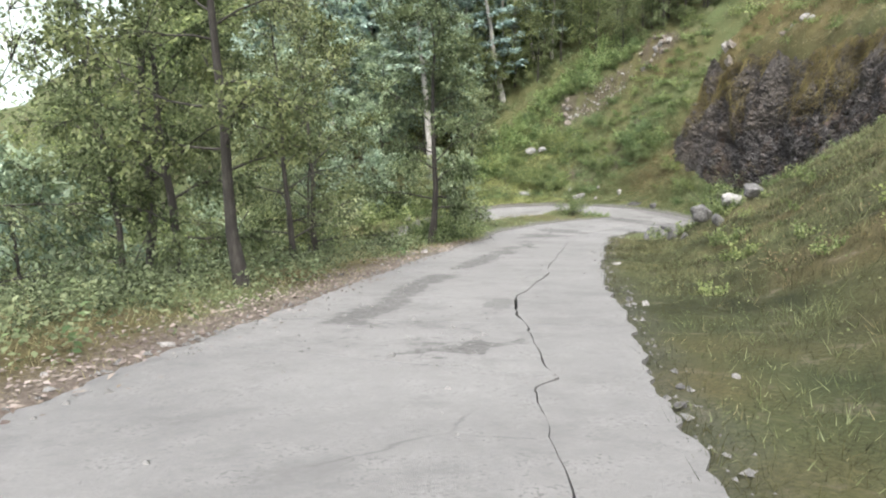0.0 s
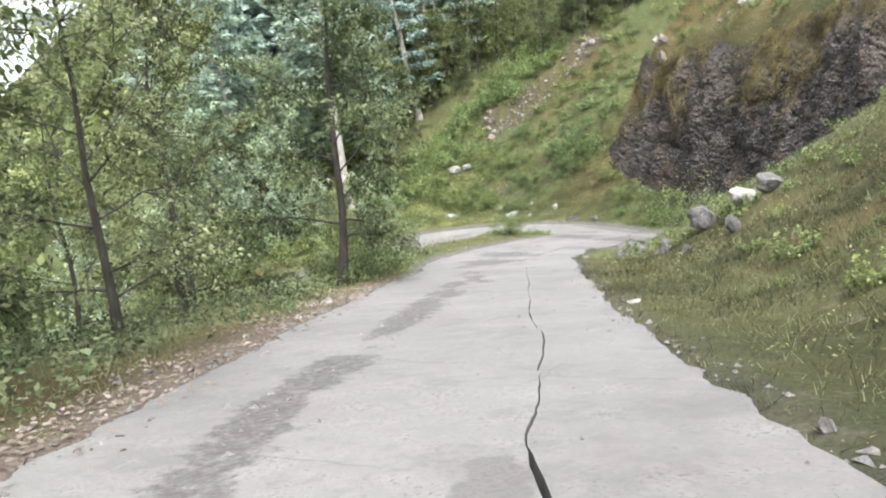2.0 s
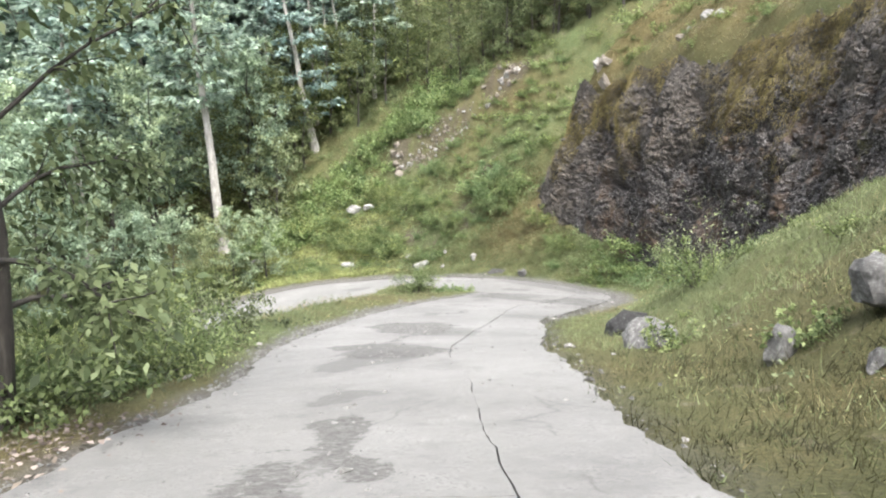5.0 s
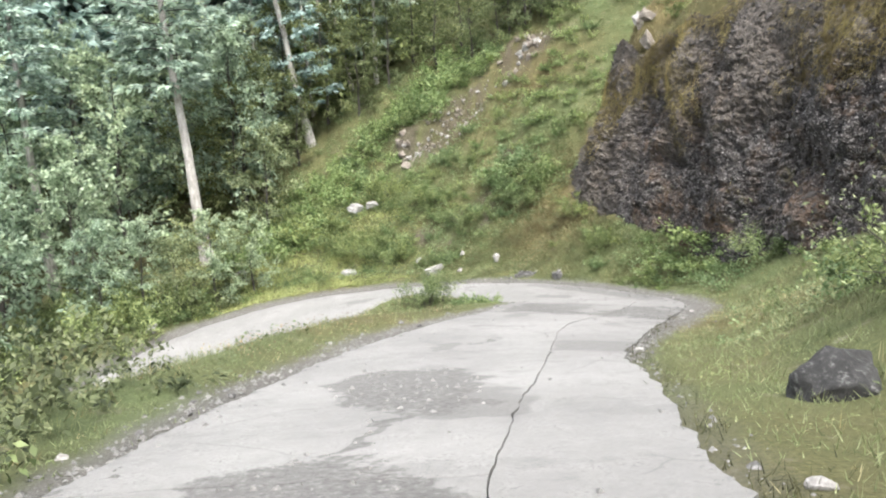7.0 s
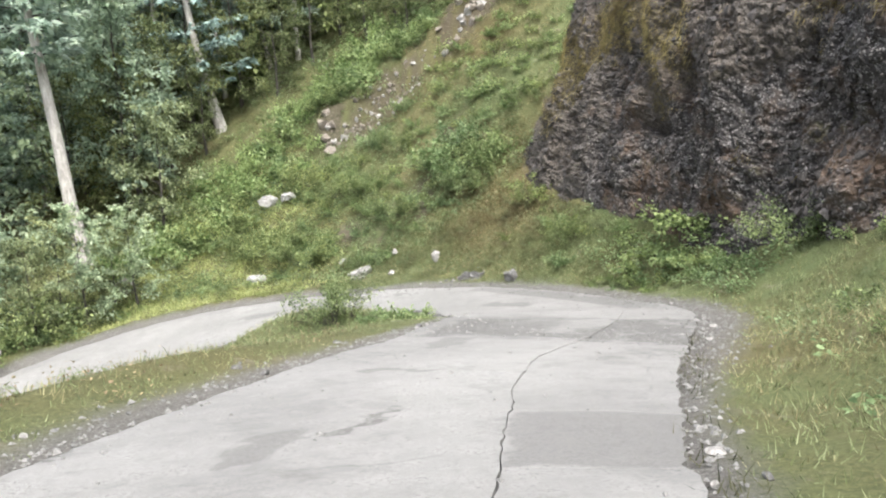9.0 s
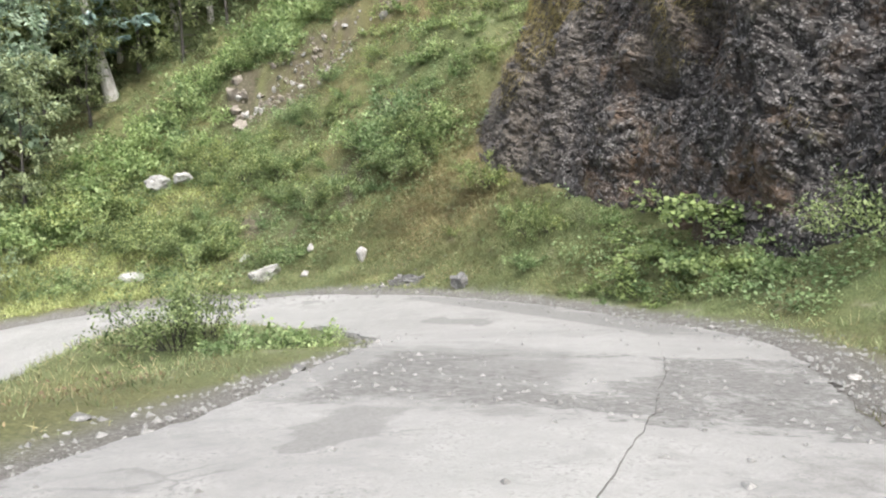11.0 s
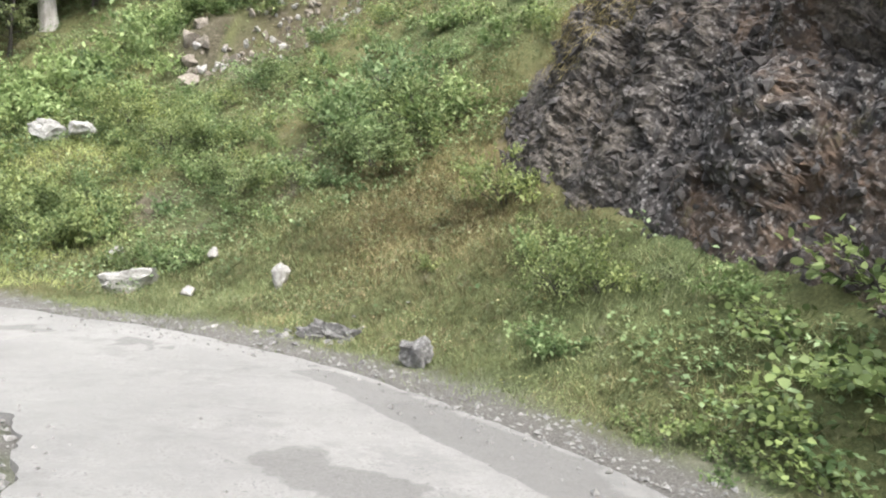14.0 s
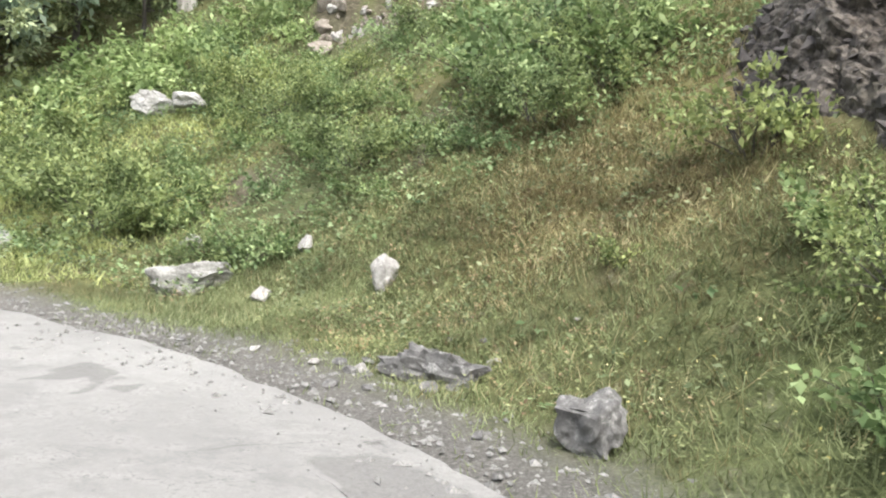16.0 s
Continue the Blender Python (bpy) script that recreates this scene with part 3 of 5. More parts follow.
def shrub_meshes(seed, height, spread, leaves, mat, leaf=0.08, stems=14, wide=0.5):
    rng = np.random.default_rng(seed)
    st, pts, ways = [], [], []
    for i in range(stems):
        az_ = i * 2.4 + rng.normal(0, 0.5)
        out = rng.uniform(0.1, 1.0)
        way = (np.cos(az_) * out, np.sin(az_) * out, rng.uniform(0.5, 1.1))
        L = height * rng.uniform(0.65, 1.15)
        s = bent((np.cos(az_) * 0.1 * spread, np.sin(az_) * 0.1 * spread, -0.08), way, L, rng, 6, -0.06, 0.14)
        s[:, :2] *= spread / max(height, 0.1)
        st.append(tube(s[::2], np.linspace(0.014, 0.003, 4), 3))
        for k in range(3 if seed in (301, 303, 304, 308, 311) else 1, 7):
            for _ in range(2):
                tw = bent(s[k], unit(s[k] - s[k - 1]) + rng.normal(0, 0.7, 3), L * 0.25, rng, 3, -0.05)
                pts.append(tw[1:]), ways.append(tw[1:] - tw[:-1])
    pts, ways = np.vstack(pts), np.vstack(ways)
    pick = rng.integers(0, len(pts), leaves)
    at = pts[pick] + rng.normal(0, 0.07, (leaves, 3)) * spread
    at[:, 2] = np.maximum(at[:, 2], 0.02)
    axis = unit(ways[pick]) * 0.5 + rng.normal(0, 0.6, (leaves, 3))
    size = rng.uniform(0.6, 1.3, leaves) * leaf
    foliage = round_leaves(at, axis, size, rng) if wide > 0.8 else leaf_quads(at, axis, size, wide, rng, 1.0)
    LEAFAGE[seed] = (foliage, mat)
    return (tubes_mesh("woody_stem", st, BARK), soup("foliage", foliage, mat))


def boulder_mesh(seed, size, mat, cuts=13, grain=0.05, sub=4):
    """An angular boulder: a ball cut by random planes, roughened."""
    rng = np.random.default_rng(seed)
    bm = bmesh.new()
    bmesh.ops.create_icosphere(bm, subdivisions=sub, radius=1.0)
    V = np.array([v.co[:] for v in bm.verts])
    for _ in range(cuts):
        nrm = unit(rng.normal(0, 1, 3))
        over = np.maximum(V @ nrm - rng.uniform(0.42, 0.82), 0)
        V = V - over[:, None] * nrm * 0.95
    for v, co in zip(bm.verts, V):
        p = Vector(co)
        k = 1 + grain * 2.2 * noise.noise(p * 2.2 + Vector((seed, 0, 0))) + grain * noise.noise(p * 7 + Vector((0, seed, 0)))
        v.co = Vector((co[0] * size[0] * 0.62, co[1] * size[1] * 0.62, co[2] * size[2] * 0.62)) * k
    me = bpy.data.meshes.new("boulder")
    bm.to_mesh(me)
    bm.free()
    me.materials.append(mat)
    return me


def thicket(name, label, places, thin=1):
    """Far undergrowth that nobody could count, as stuff: places are rows of kind, x, y, turn, scale."""
    sets = {}
    for seed, x, y, turn, scale in places:
        V, mat = LEAFAGE[seed]
        V = V[::thin]
        V = V[:, :1] + (V - V[:, :1]) * thin ** 0.45
        c, s = math.cos(radians(turn)) * scale, math.sin(radians(turn)) * scale
        W = np.stack([V[..., 0] * c - V[..., 1] * s + x, V[..., 0] * s + V[..., 1] * c + y, V[..., 2] * scale + ground_z(x, y)], -1)
        sets.setdefault(mat.name, (mat, []))[1].append(W)
    for mat, rows in sets.values():
        tagged(new(name, soup(name, np.concatenate(rows), mat)), label, "undergrowth", kind="stuff")

# ---- ground ----
def spaced(lo, hi, step, far_lo, far_hi):
    core = list(np.arange(lo, hi, step))
    a, s = [lo], step
    while a[-1] > far_lo:
        s *= 1.22
        a.append(a[-1] - s)
    b, s = [core[-1]], step
    while b[-1] < far_hi:
        s *= 1.22
        b.append(b[-1] + s)
    return np.array(a[:0:-1] + core + b[1:])


def dry_field(x, y):
    """Where the grass is brown: 0 to 1."""
    v = 0.12 + fbm(x * 0.16 + 3, y * 0.16, 21) * 2.0
    v = v + 0.9 * smooth(0.02, 0.2, fbm(x * 0.3, y * 0.3, 23)) * smooth(26, 19, y)
    v = v + 0.2 * np.exp(-((x - 15.5) ** 2 + (y - 60.5) ** 2) / 12.0)
    v = v + 0.85 * np.exp(-((x - 17.0) ** 2 + (y - 61.2) ** 2) / 5.0)
    v = v + 0.75 * smooth(1.0, 3.0, x - cliff_foot(y)) * cliff_part(y) + 0.45 * np.exp(-((x - 20.0) ** 2 + (y - 72.0) ** 2) / 40.0)
    v = v - 0.8 * smooth(7.0, 9.5, x) * smooth(13.5, 11.5, x) * smooth(43, 45.5, y) * smooth(54, 52, y)
    return np.clip(v, 0, 1)


def scree_field(x, y):
    """Bare brown earth and scree high on the slope."""
    v = 0
    for cx, cy, r in ((20.6, 75.0, 1.2), (19.2, 75.4, 0.8), (16.4, 75.3, 0.75), (15.2, 75.2, 0.8), (14.2, 75.2, 0.7), (13.2, 75.1, 0.6), (12.0, 75.6, 0.8), (16.9, 69.2, 0.5), (14.6, 66.8, 0.55), (14.5, 66.0, 0.5), (14.3, 65.2, 0.4), (12.2, 66.0, 0.5), (11.2, 67.6, 0.6)):
        v = np.maximum(v, np.exp(-((x - cx) ** 2 + (y - cy) ** 2) / r ** 2))
    return np.clip(v * (0.9 + 2.2 * fbm(x * 1.1, y * 1.1, 37) + 3.0 * fbm(x * 3.7, y * 3.7, 39)), 0, 0.62)


def turf_shade_field(x, y, s):
    """Dense olive turf of the upper bank, coloured dark for shade: 0 to 1."""
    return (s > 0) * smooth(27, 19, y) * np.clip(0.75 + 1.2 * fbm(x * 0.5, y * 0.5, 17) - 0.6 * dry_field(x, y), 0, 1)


def gravel_field(x, y, d, s):
    edge = np.where(s > 0, 0.35 + 1.0 * smooth(34, 46, y), 0.28 + 0.45 * smooth(24, 34, y) * smooth(47, 43, y))
    return smooth(1.0, 0.35, d / (edge * (0.7 + 0.8 * (fbm(x * 0.7, y * 0.7, 33) + 0.5)))) * 0.95 * np.where((s > 0) & (y < 34), 0.35, 1.0)


gx, gy = spaced(-14, 28, 0.33, -900, 900), spaced(-4, 88, 0.33, -500, 1500)
GX, GY = np.meshgrid(gx, gy, indexing="ij")
GZ, GD, GS = land(GX.ravel(), GY.ravel())
nx, ny = len(gx), len(gy)
ii = (np.arange(nx - 1)[:, None] * ny + np.arange(ny - 1)[None]).ravel()
ground = new("ground", solid("ground", np.stack([GX.ravel(), GY.ravel(), GZ], 1), np.stack([ii, ii + ny, ii + ny + 1, ii + 1], 1), GROUND, True))
tagged(ground, "steep hillside of green and brown grass with bare earth", "ground", kind="structure")
for key, values in (("dry", dry_field(GX.ravel(), GY.ravel())), ("gravel", gravel_field(GX.ravel(), GY.ravel(), GD, GS)),
                    ("lush", turf_shade_field(GX.ravel(), GY.ravel(), GS)),
                    ("scree", np.clip(1.3 * scree_field(GX.ravel(), GY.ravel()), 0, 1)),
                    ("litter", smooth(0.95, 0.2, GD) * smooth(24, 14, GY.ravel()) * (GS < 0))):
    ground.data.attributes.new(key, "FLOAT", "POINT").data.foreach_set("value", values.astype(np.float32))

# ---- road ----
road = tagged(new("road"), "narrow pale grey concrete road, cracked and patched, in a downhill hairpin bend", "road", kind="structure")


# the long crack: distance along the road, how far across it runs (-1 left edge, 1 right edge), half its gap
CRACK = [(0, 0.7, 0.004), (19.8, 0.67, 0.007), (21.8, 0.58, 0.008), (21.86, 0.585, 0.0005), (22.06, 0.665, 0.0005), (22.12, 0.665, 0.012), (22.5, 0.62, 0.010), (23.8, 0.54, 0.010), (24.8, 0.46, 0.016), (25.4, 0.40, 0.022),
         (26.6, 0.345, 0.024), (27.0, 0.34, 0.016), (27.9, 0.40, 0.008), (29.1, 0.455, 0.010), (30.9, 0.54, 0.010), (32.1, 0.49, 0.013), (36.5, 0.48, 0.012), (38.2, 0.47, 0.010),
         (42.5, 0.39, 0.006), (44.6, 0.31, 0.008), (46.6, 0.35, 0.010), (49.5, 0.40, 0.010), (52.2, 0.48, 0.010), (54.4, 0.48, 0.010), (56.6, 0.40, 0.008), (57.7, 0.30, 0.006),
         (60.1, 0.20, 0.006), (62.5, 0.33, 0.005), (66, 0.40, 0.006), (68.7, 0.53, 0.006), (71, 0.52, 0.006), (73.2, 0.45, 0.010), (74.5, 0.48, 0.010), (75.9, 0.62, 0.010), (78, 0.69, 0.007), (84, 0.78, 0.003), (200, 0.6, 0.003)]


def joint_at(s):
    """Where the long crack runs across the road, by the distance along it."""
    return np.interp(s, [r[0] for r in CRACK], [r[1] for r in CRACK]) + 0.030 * fbm(s * 1.1, s * 0 + 2, 50) + 0.024 * fbm(s * 5.0, s * 0 + 7, 52)


def road_point(s, u):
    x, y, z, w = (np.interp(s, ALONG, MID[:, j]) for j in range(4))
    rx, ry = np.interp(s, ALONG, RIGHT[:, 0]), np.interp(s, ALONG, RIGHT[:, 1])
    k = u * w / np.sqrt(rx ** 2 + ry ** 2)
    px, py = x + rx * k, y + ry * k
    z = z + np.interp(s, ALONG, TILT_ACROSS) * k
    z = z + 0.04 * fbm(px * 0.5, py * 0.5, 40) + 0.02 * fbm(px * 2.5, py * 2.5, 44) + 0.02 * (1 - u * u)
    return np.stack([px, py, z], -1)


def slab(s0, s1, left, gap=0.005):
    """One slab of the road with its sides, left or right of the long crack; its ends are rows of place and slant."""
    (s0, k0), (s1, k1) = s0, s1
    ns, nu = max(3, int((s1 - s0) / 0.11)), 27 if left else 12
    t = np.linspace(0, 1, nu)[None]
    a = np.linspace(0, 1, ns)[:, None]
    across = (-0.95 + 1.4 * t) if left else (0.45 + 0.5 * t)
    first = s0 + k0 * across + 0.16 * fbm(across * 3 + s0, across * 0 + s0, 70) + 0.06 * fbm(across * 14 + s0, across * 0, 71) + gap
    last = s1 + k1 * across + 0.16 * fbm(across * 3 + s1, across * 0 + s1, 70) + 0.06 * fbm(across * 14 + s1, across * 0, 71) - gap
    S = np.clip(first + (last - first) * a, 0, ALONG[-1])
    wide = np.interp(S, ALONG, MID[:, 3])
    crack = np.interp(S, [r[0] for r in CRACK], [r[2] for r in CRACK]) * (0.15 + 0.8 * vnoise(S * 2.3, S * 0 + 5, 56))
    edge = 0.18 * fbm(S * 0.45, S * 0 + 9, 60) + 0.16 * fbm(S * 2.2, S * 0 + 4, 63) + 0.10 * fbm(S * 6.0, S * 0 + 1, 64)
    j = joint_at(S)
    lo, hi = (-1 + edge / wide, j - crack / wide) if left else (j + crack / wide, 1 + edge / wide)
    top = road_point(S, lo + (hi - lo) * t)
    if not left:
        top[..., 2] -= 0.008
    V = top.reshape(-1, 3)
    F = [(p * nu + q, p * nu + q + 1, (p + 1) * nu + q + 1, (p + 1) * nu + q) for p in range(ns - 1) for q in range(nu - 1)]
    ring = [b for b in range(nu)] + [a_ * nu + nu - 1 for a_ in range(1, ns)] + [(ns - 1) * nu + b for b in range(nu - 2, -1, -1)] + [a_ * nu for a_ in range(ns - 2, 0, -1)]
    low = V[ring] - np.array([0, 0, 0.15])
    base = len(V)
    F += [(ring[(k + 1) % len(ring)], ring[k], base + k, base + (k + 1) % len(ring)) for k in range(len(ring))]
    V = np.vstack([V, low])
    me = solid("slab", V, F, CONCRETE)
    me.attributes.new("worn", "FLOAT", "POINT").data.foreach_set("value", worn(V[:, 0], V[:, 1]).astype(np.float32))
    me.attributes.new("stain", "FLOAT", "POINT").data.foreach_set("value", stain(V[:, 0], V[:, 1]).astype(np.float32))
    return me


def road_place(x, y):
    """Distance along the road and how far across it, for points of the plan."""
    d, _, side, idx = nearest(x, y, 0, len(MID))
    return ALONG[idx], side * (d + MID[idx, 3]) / MID[idx, 3]


def oval(x, y, rows):
    """1 inside the ovals, 0 outside: x, y, half length, half width, turn."""
    v = np.zeros(np.shape(x))
    x, y = x + 1.1 * fbm(x * 0.9, y * 0.9, 101) + 0.5 * fbm(x * 3.1, y * 3.1, 103), y + 1.5 * fbm(x * 0.9, y * 0.9, 105) + 0.7 * fbm(x * 3.1, y * 3.1, 107)
    for px, py, a, b, turn in rows:
        c, s_ = math.cos(radians(turn)), math.sin(radians(turn))
        q = ((x - px) * c + (y - py) * s_) ** 2 / a ** 2 + ((y - py) * c - (x - px) * s_) ** 2 / b ** 2
        v = np.maximum(v, smooth(2.6, 0.1, q))
    return v


def stain(x, y):
    """Where the surface is dark with grit and old repairs: 0 to 1."""
    s, u = road_place(x, y)
    arc = smooth(joint_at(s) - 0.02, joint_at(s) + 0.05, u)
    bend = arc * smooth(1.06, 0.86, u + 0.5 * fbm(x * 0.6, y * 0.6, 29)) * smooth(66, 70, s) * smooth(77.6, 75.4, s)
    band = 0.72 * smooth(joint_at(s) - 0.01, joint_at(s) + 0.02, u) * smooth(54.3, 54.5, s) * smooth(56.7, 56.4, s)
    right = 0.5 * arc * smooth(56, 58, s) * smooth(67, 63, s) * (0.6 + 1.5 * fbm(x * 0.5, y * 0.5, 30))
    inner = 0.6 * smooth(0.3, -0.1, u) * smooth(61, 62.5, s) * smooth(67, 65.5, s) + 0.38 * smooth(51, 53, s) * smooth(60, 56, s)
    old = 0.42 * smooth(22.0, 22.6, s + 0.72 * u) * smooth(30, 26, s) * smooth(0.5, 0.3, u)
    spots = 0.9 * oval(x, y, [(0.68, 9.35, 0.55, 0.24, 75), (11.3, 58.3, 0.34, 0.18, 20), (11.9, 57.95, 0.36, 0.16, 20), (2.65, 23.9, 0.6, 0.25, 70), (3.2, 27.0, 0.9, 0.45, 70), (5.3, 31.3, 0.8, 0.5, 60),
                             (7.8, 40.0, 0.5, 0.18, -20), (9.2, 42.2, 0.6, 0.3, 40), (6.1, 36.9, 0.5, 0.25, 60), (13.2, 51.8, 0.8, 0.25, 100), (10.0, 59.4, 0.7, 0.25, 150), (6.6, 60.6, 0.9, 0.3, 160)])
    return np.clip(np.maximum.reduce([bend, band, right, inner, old, spots]), 0, 1)


# broken patches where the surface is worn down to the dark stony base: x, y, half length, half width, turn
PATCHES = [(4.95, 32.75, 1.55, 0.78, 78), (3.7, 28.0, 1.1, 0.65, 75), (4.3, 30.2, 1.2, 0.10, 72), (1.62, 18.6, 0.7, 0.22, 60), (2.4, 21.9, 0.9, 0.2, 75), (0.2, 6.6, 0.6, 0.2, 30), (7.0, 37.4, 0.8, 0.2, 60)]


def worn(x, y):
    """Where the road's surface is broken: 0 to 1."""
    s, u = road_place(x, y)
    way = np.interp(s, [22, 25, 26, 28, 30, 32.3, 35.5, 40, 46], [-0.5, -0.48, -0.43, -0.48, -0.38, -0.30, -0.28, -0.2, -0.1])
    v = 0.78 * np.exp(-((u - way) / 0.2) ** 2) * smooth(22.5, 24.5, s) * smooth(44, 37, s) * smooth(-0.35, 0.05, fbm(x * 1.3, y * 0.8, 15))
    v = np.maximum(v, 0.85 * oval(x, y, PATCHES))
    v = np.maximum(v, 0.40 * smooth(22.2, 22.8, s + 0.72 * u) * smooth(28, 25, s) * smooth(0.45, 0.3, u))
    # the broken stretch before the bend, round one sound pale patch
    sound = smooth(0.0, 0.12, np.minimum.reduce([x - 11.2 - 0.3 * (y - 43.8), 12.35 + 0.5 * (y - 43.6) - x, 44.9 - y, y - 43.7]))
    v = np.maximum(v, (0.66 + 0.9 * fbm(x * 0.8, y * 0.8, 19)) * smooth(61.6, 62.6, s) * smooth(65.9 + 0.3 * u, 65.4 + 0.3 * u, s) * smooth(-0.95, -0.75, u) * (1 - sound))
    v = np.maximum(v, 0.45 * smooth(0.80, 0.95, u) * smooth(58, 63, s) * smooth(-0.2, 0.15, fbm(x * 0.9, y * 0.9, 22)))
    v = np.maximum(v, 0.50 * smooth(-0.86, -1.0, u) * smooth(36, 42, s) * smooth(66, 60, s))
    return np.clip(v, 0, 1)


# the ends of the slabs: distance along the road, slant
for left, ends in ((True, [(0, 0), (10, 0), (22.5, -0.72), (24.75, -0.1), (38, 0.2), (46.5, 0), (58.7, 0.3), (65.1, 1.5), (80, 0), (92, 0), (104, 0), (ALONG[-1], 0)]),
                   (False, [(0, 0), (9, 0), (17, 0), (24.8, 0), (35, 0.1), (49.8, -2.6), (54.4, 0), (56.6, 0), (65.2, 0.8), (75, 0), (86, 0), (97, 0), (108, 0), (ALONG[-1], 0)])):
    for s0_, s1_ in zip(ends[:-1], ends[1:]):
        part("slab", slab(s0_, s1_, left), road)

# ---- rock face above the bend ----
def chunk(p, scale, seed, tilt):
    """Angular broken stones: each cell stands out by its own amount and leans its own way."""
    d, near = noise.voronoi(p * scale + Vector((seed, 0, 0)))
    c = near[0]
    h = noise.cell_vector(c * 7.31 + Vector((seed, 3.1, 0.4)))
    lean = (p * scale + Vector((seed, 0, 0)) - c).dot(noise.cell_vector(c * 5.17 + Vector((1.3, seed, 2.2))))
    return (h.x * 0.5 + lean * tilt) / scale, min(1.0, (d[1] - d[0]) * 4.0)


def rock_face():
    ys, vs = np.linspace(32.5, 65.0, 470), np.linspace(0, 1, 185)
    Y, T = np.meshgrid(ys, vs, indexing="ij")
    fade = cliff_part(Y)
    foot = cliff_foot(Y)
    zf, _, _ = land((foot - 0.25).ravel(), Y.ravel())
    zt, _, _ = land((foot + 2.2).ravel(), Y.ravel())
    zf, zt = zf.reshape(Y.shape) - 0.9, zt.reshape(Y.shape) - 0.25
    X = foot - 0.75 + 2.3 * T ** 1.15
    Z = zf + (zt - zf) * T
    V = np.stack([X, Y, Z], -1).reshape(-1, 3)
    out = []
    for v, fd, t in zip(V, fade.ravel(), T.ravel()):
        p = Vector(v)
        big = noise.noise(Vector((p.x * 0.3, p.y * 0.34, p.z * 0.16))) * 1.3 + noise.noise(Vector((p.x * 0.8 + 4, p.y * 0.95, p.z * 0.42))) * 0.85
        tw = p + noise.noise_vector(p * 0.9) * 0.2
        tall = Vector((tw.x, tw.y, tw.z * 0.6))
        h1, g1 = chunk(tall, 0.9, 0.0, 0.22)
        h2, g2 = chunk(tw, 2.6, 5.0, 0.3)
        d4, d5 = noise.voronoi(tw * 3.4)[0][0], noise.voronoi(tw * 7.5)[0][0]
        k = big * 0.8 + h1 * 0.42
        f = h2 * 0.14 + max(0.0, 0.6 - d4) * 0.17 + max(0.0, 0.6 - d5) * 0.13 - 0.08 + noise.fractal(p * 2.0, 0.6, 2.2, 5) * 0.12
        k = k - 0.16 * (1 - g1)
        f = f - 0.05 * (1 - g2)
        k = k - 0.5 * math.exp(-((p.y - 55.2) / 1.1) ** 2 - ((p.z + 8.6) / 0.4) ** 2) - 0.45 * math.exp(-((p.y - 53.4) / 0.7) ** 2 - ((p.z + 7.1) / 0.8) ** 2)
        if t < 0.35:
            k = max(k, -0.25)
        ease = (0.2 + 0.8 * fd) * min(1.0, 4.0 * (1.02 - t)) * min(1.0, 0.12 + 5.0 * t)
        k, f = k * ease, f * ease
        j = noise.noise_vector(p * 5.3) * 0.05 * fd
        out.append((p.x - 0.93 * k - 0.72 * f, p.y - 0.12 * k - 0.6 * f + j.y, p.z + 0.2 * k + 0.3 * f + j.z * min(1.0, 8 * t)))
    nv = len(vs)
    F = [(a * nv + b, a * nv + b + 1, (a + 1) * nv + b + 1, (a + 1) * nv + b) for a in range(len(ys) - 1) for b in range(nv - 1)]
    me = solid("rock_face", out, F, CLIFF)
    earth = np.maximum(0.8 * smooth(53.5, 60.0, Y), 0.95 * smooth(0.5, 0.85, T + 1.2 * fbm(Y * 0.4, T * 3, 91)))
    me.attributes.new("earth", "FLOAT", "POINT").data.foreach_set("value", earth.ravel().astype(np.float32))
    return me, np.array(out), fade.ravel(), T.ravel()


face_mesh, FACE, FACE_FADE, FACE_UP = rock_face()
tagged(new("rock_face", face_mesh), "dark brown-grey broken rock face with patches of dry moss", "rock face", kind="structure")

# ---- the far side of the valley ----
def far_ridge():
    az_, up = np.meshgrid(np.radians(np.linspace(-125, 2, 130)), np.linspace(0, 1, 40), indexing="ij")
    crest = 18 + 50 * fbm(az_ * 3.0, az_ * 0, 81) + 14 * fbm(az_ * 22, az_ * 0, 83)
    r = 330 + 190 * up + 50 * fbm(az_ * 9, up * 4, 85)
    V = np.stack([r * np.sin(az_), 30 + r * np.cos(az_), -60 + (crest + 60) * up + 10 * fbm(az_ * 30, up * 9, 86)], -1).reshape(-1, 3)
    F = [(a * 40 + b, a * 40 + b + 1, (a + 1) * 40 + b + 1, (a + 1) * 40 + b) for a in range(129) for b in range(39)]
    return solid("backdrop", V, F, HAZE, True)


tagged(new("backdrop", far_ridge()), "wooded mountainside across the valley, coloured pale with haze", "mountainside", kind="structure")

# ---- boulders and stones ----
def boulder(x, y, size, mat, label, seed, turn=0.0, sink=0.25, sub=3, cuts=13, tilt=0.0, name="boulder", group="", lift=0.0, grain=0.05):
    ob = new(name, boulder_mesh(seed, size, mat, cuts=cuts, grain=grain, sub=sub))
    ob.matrix_world = pose(x, y, ground_z(x, y) + lift + size[2] * (0.5 - sink), tilt, 0, turn)
    return tagged(ob, label, name, group)


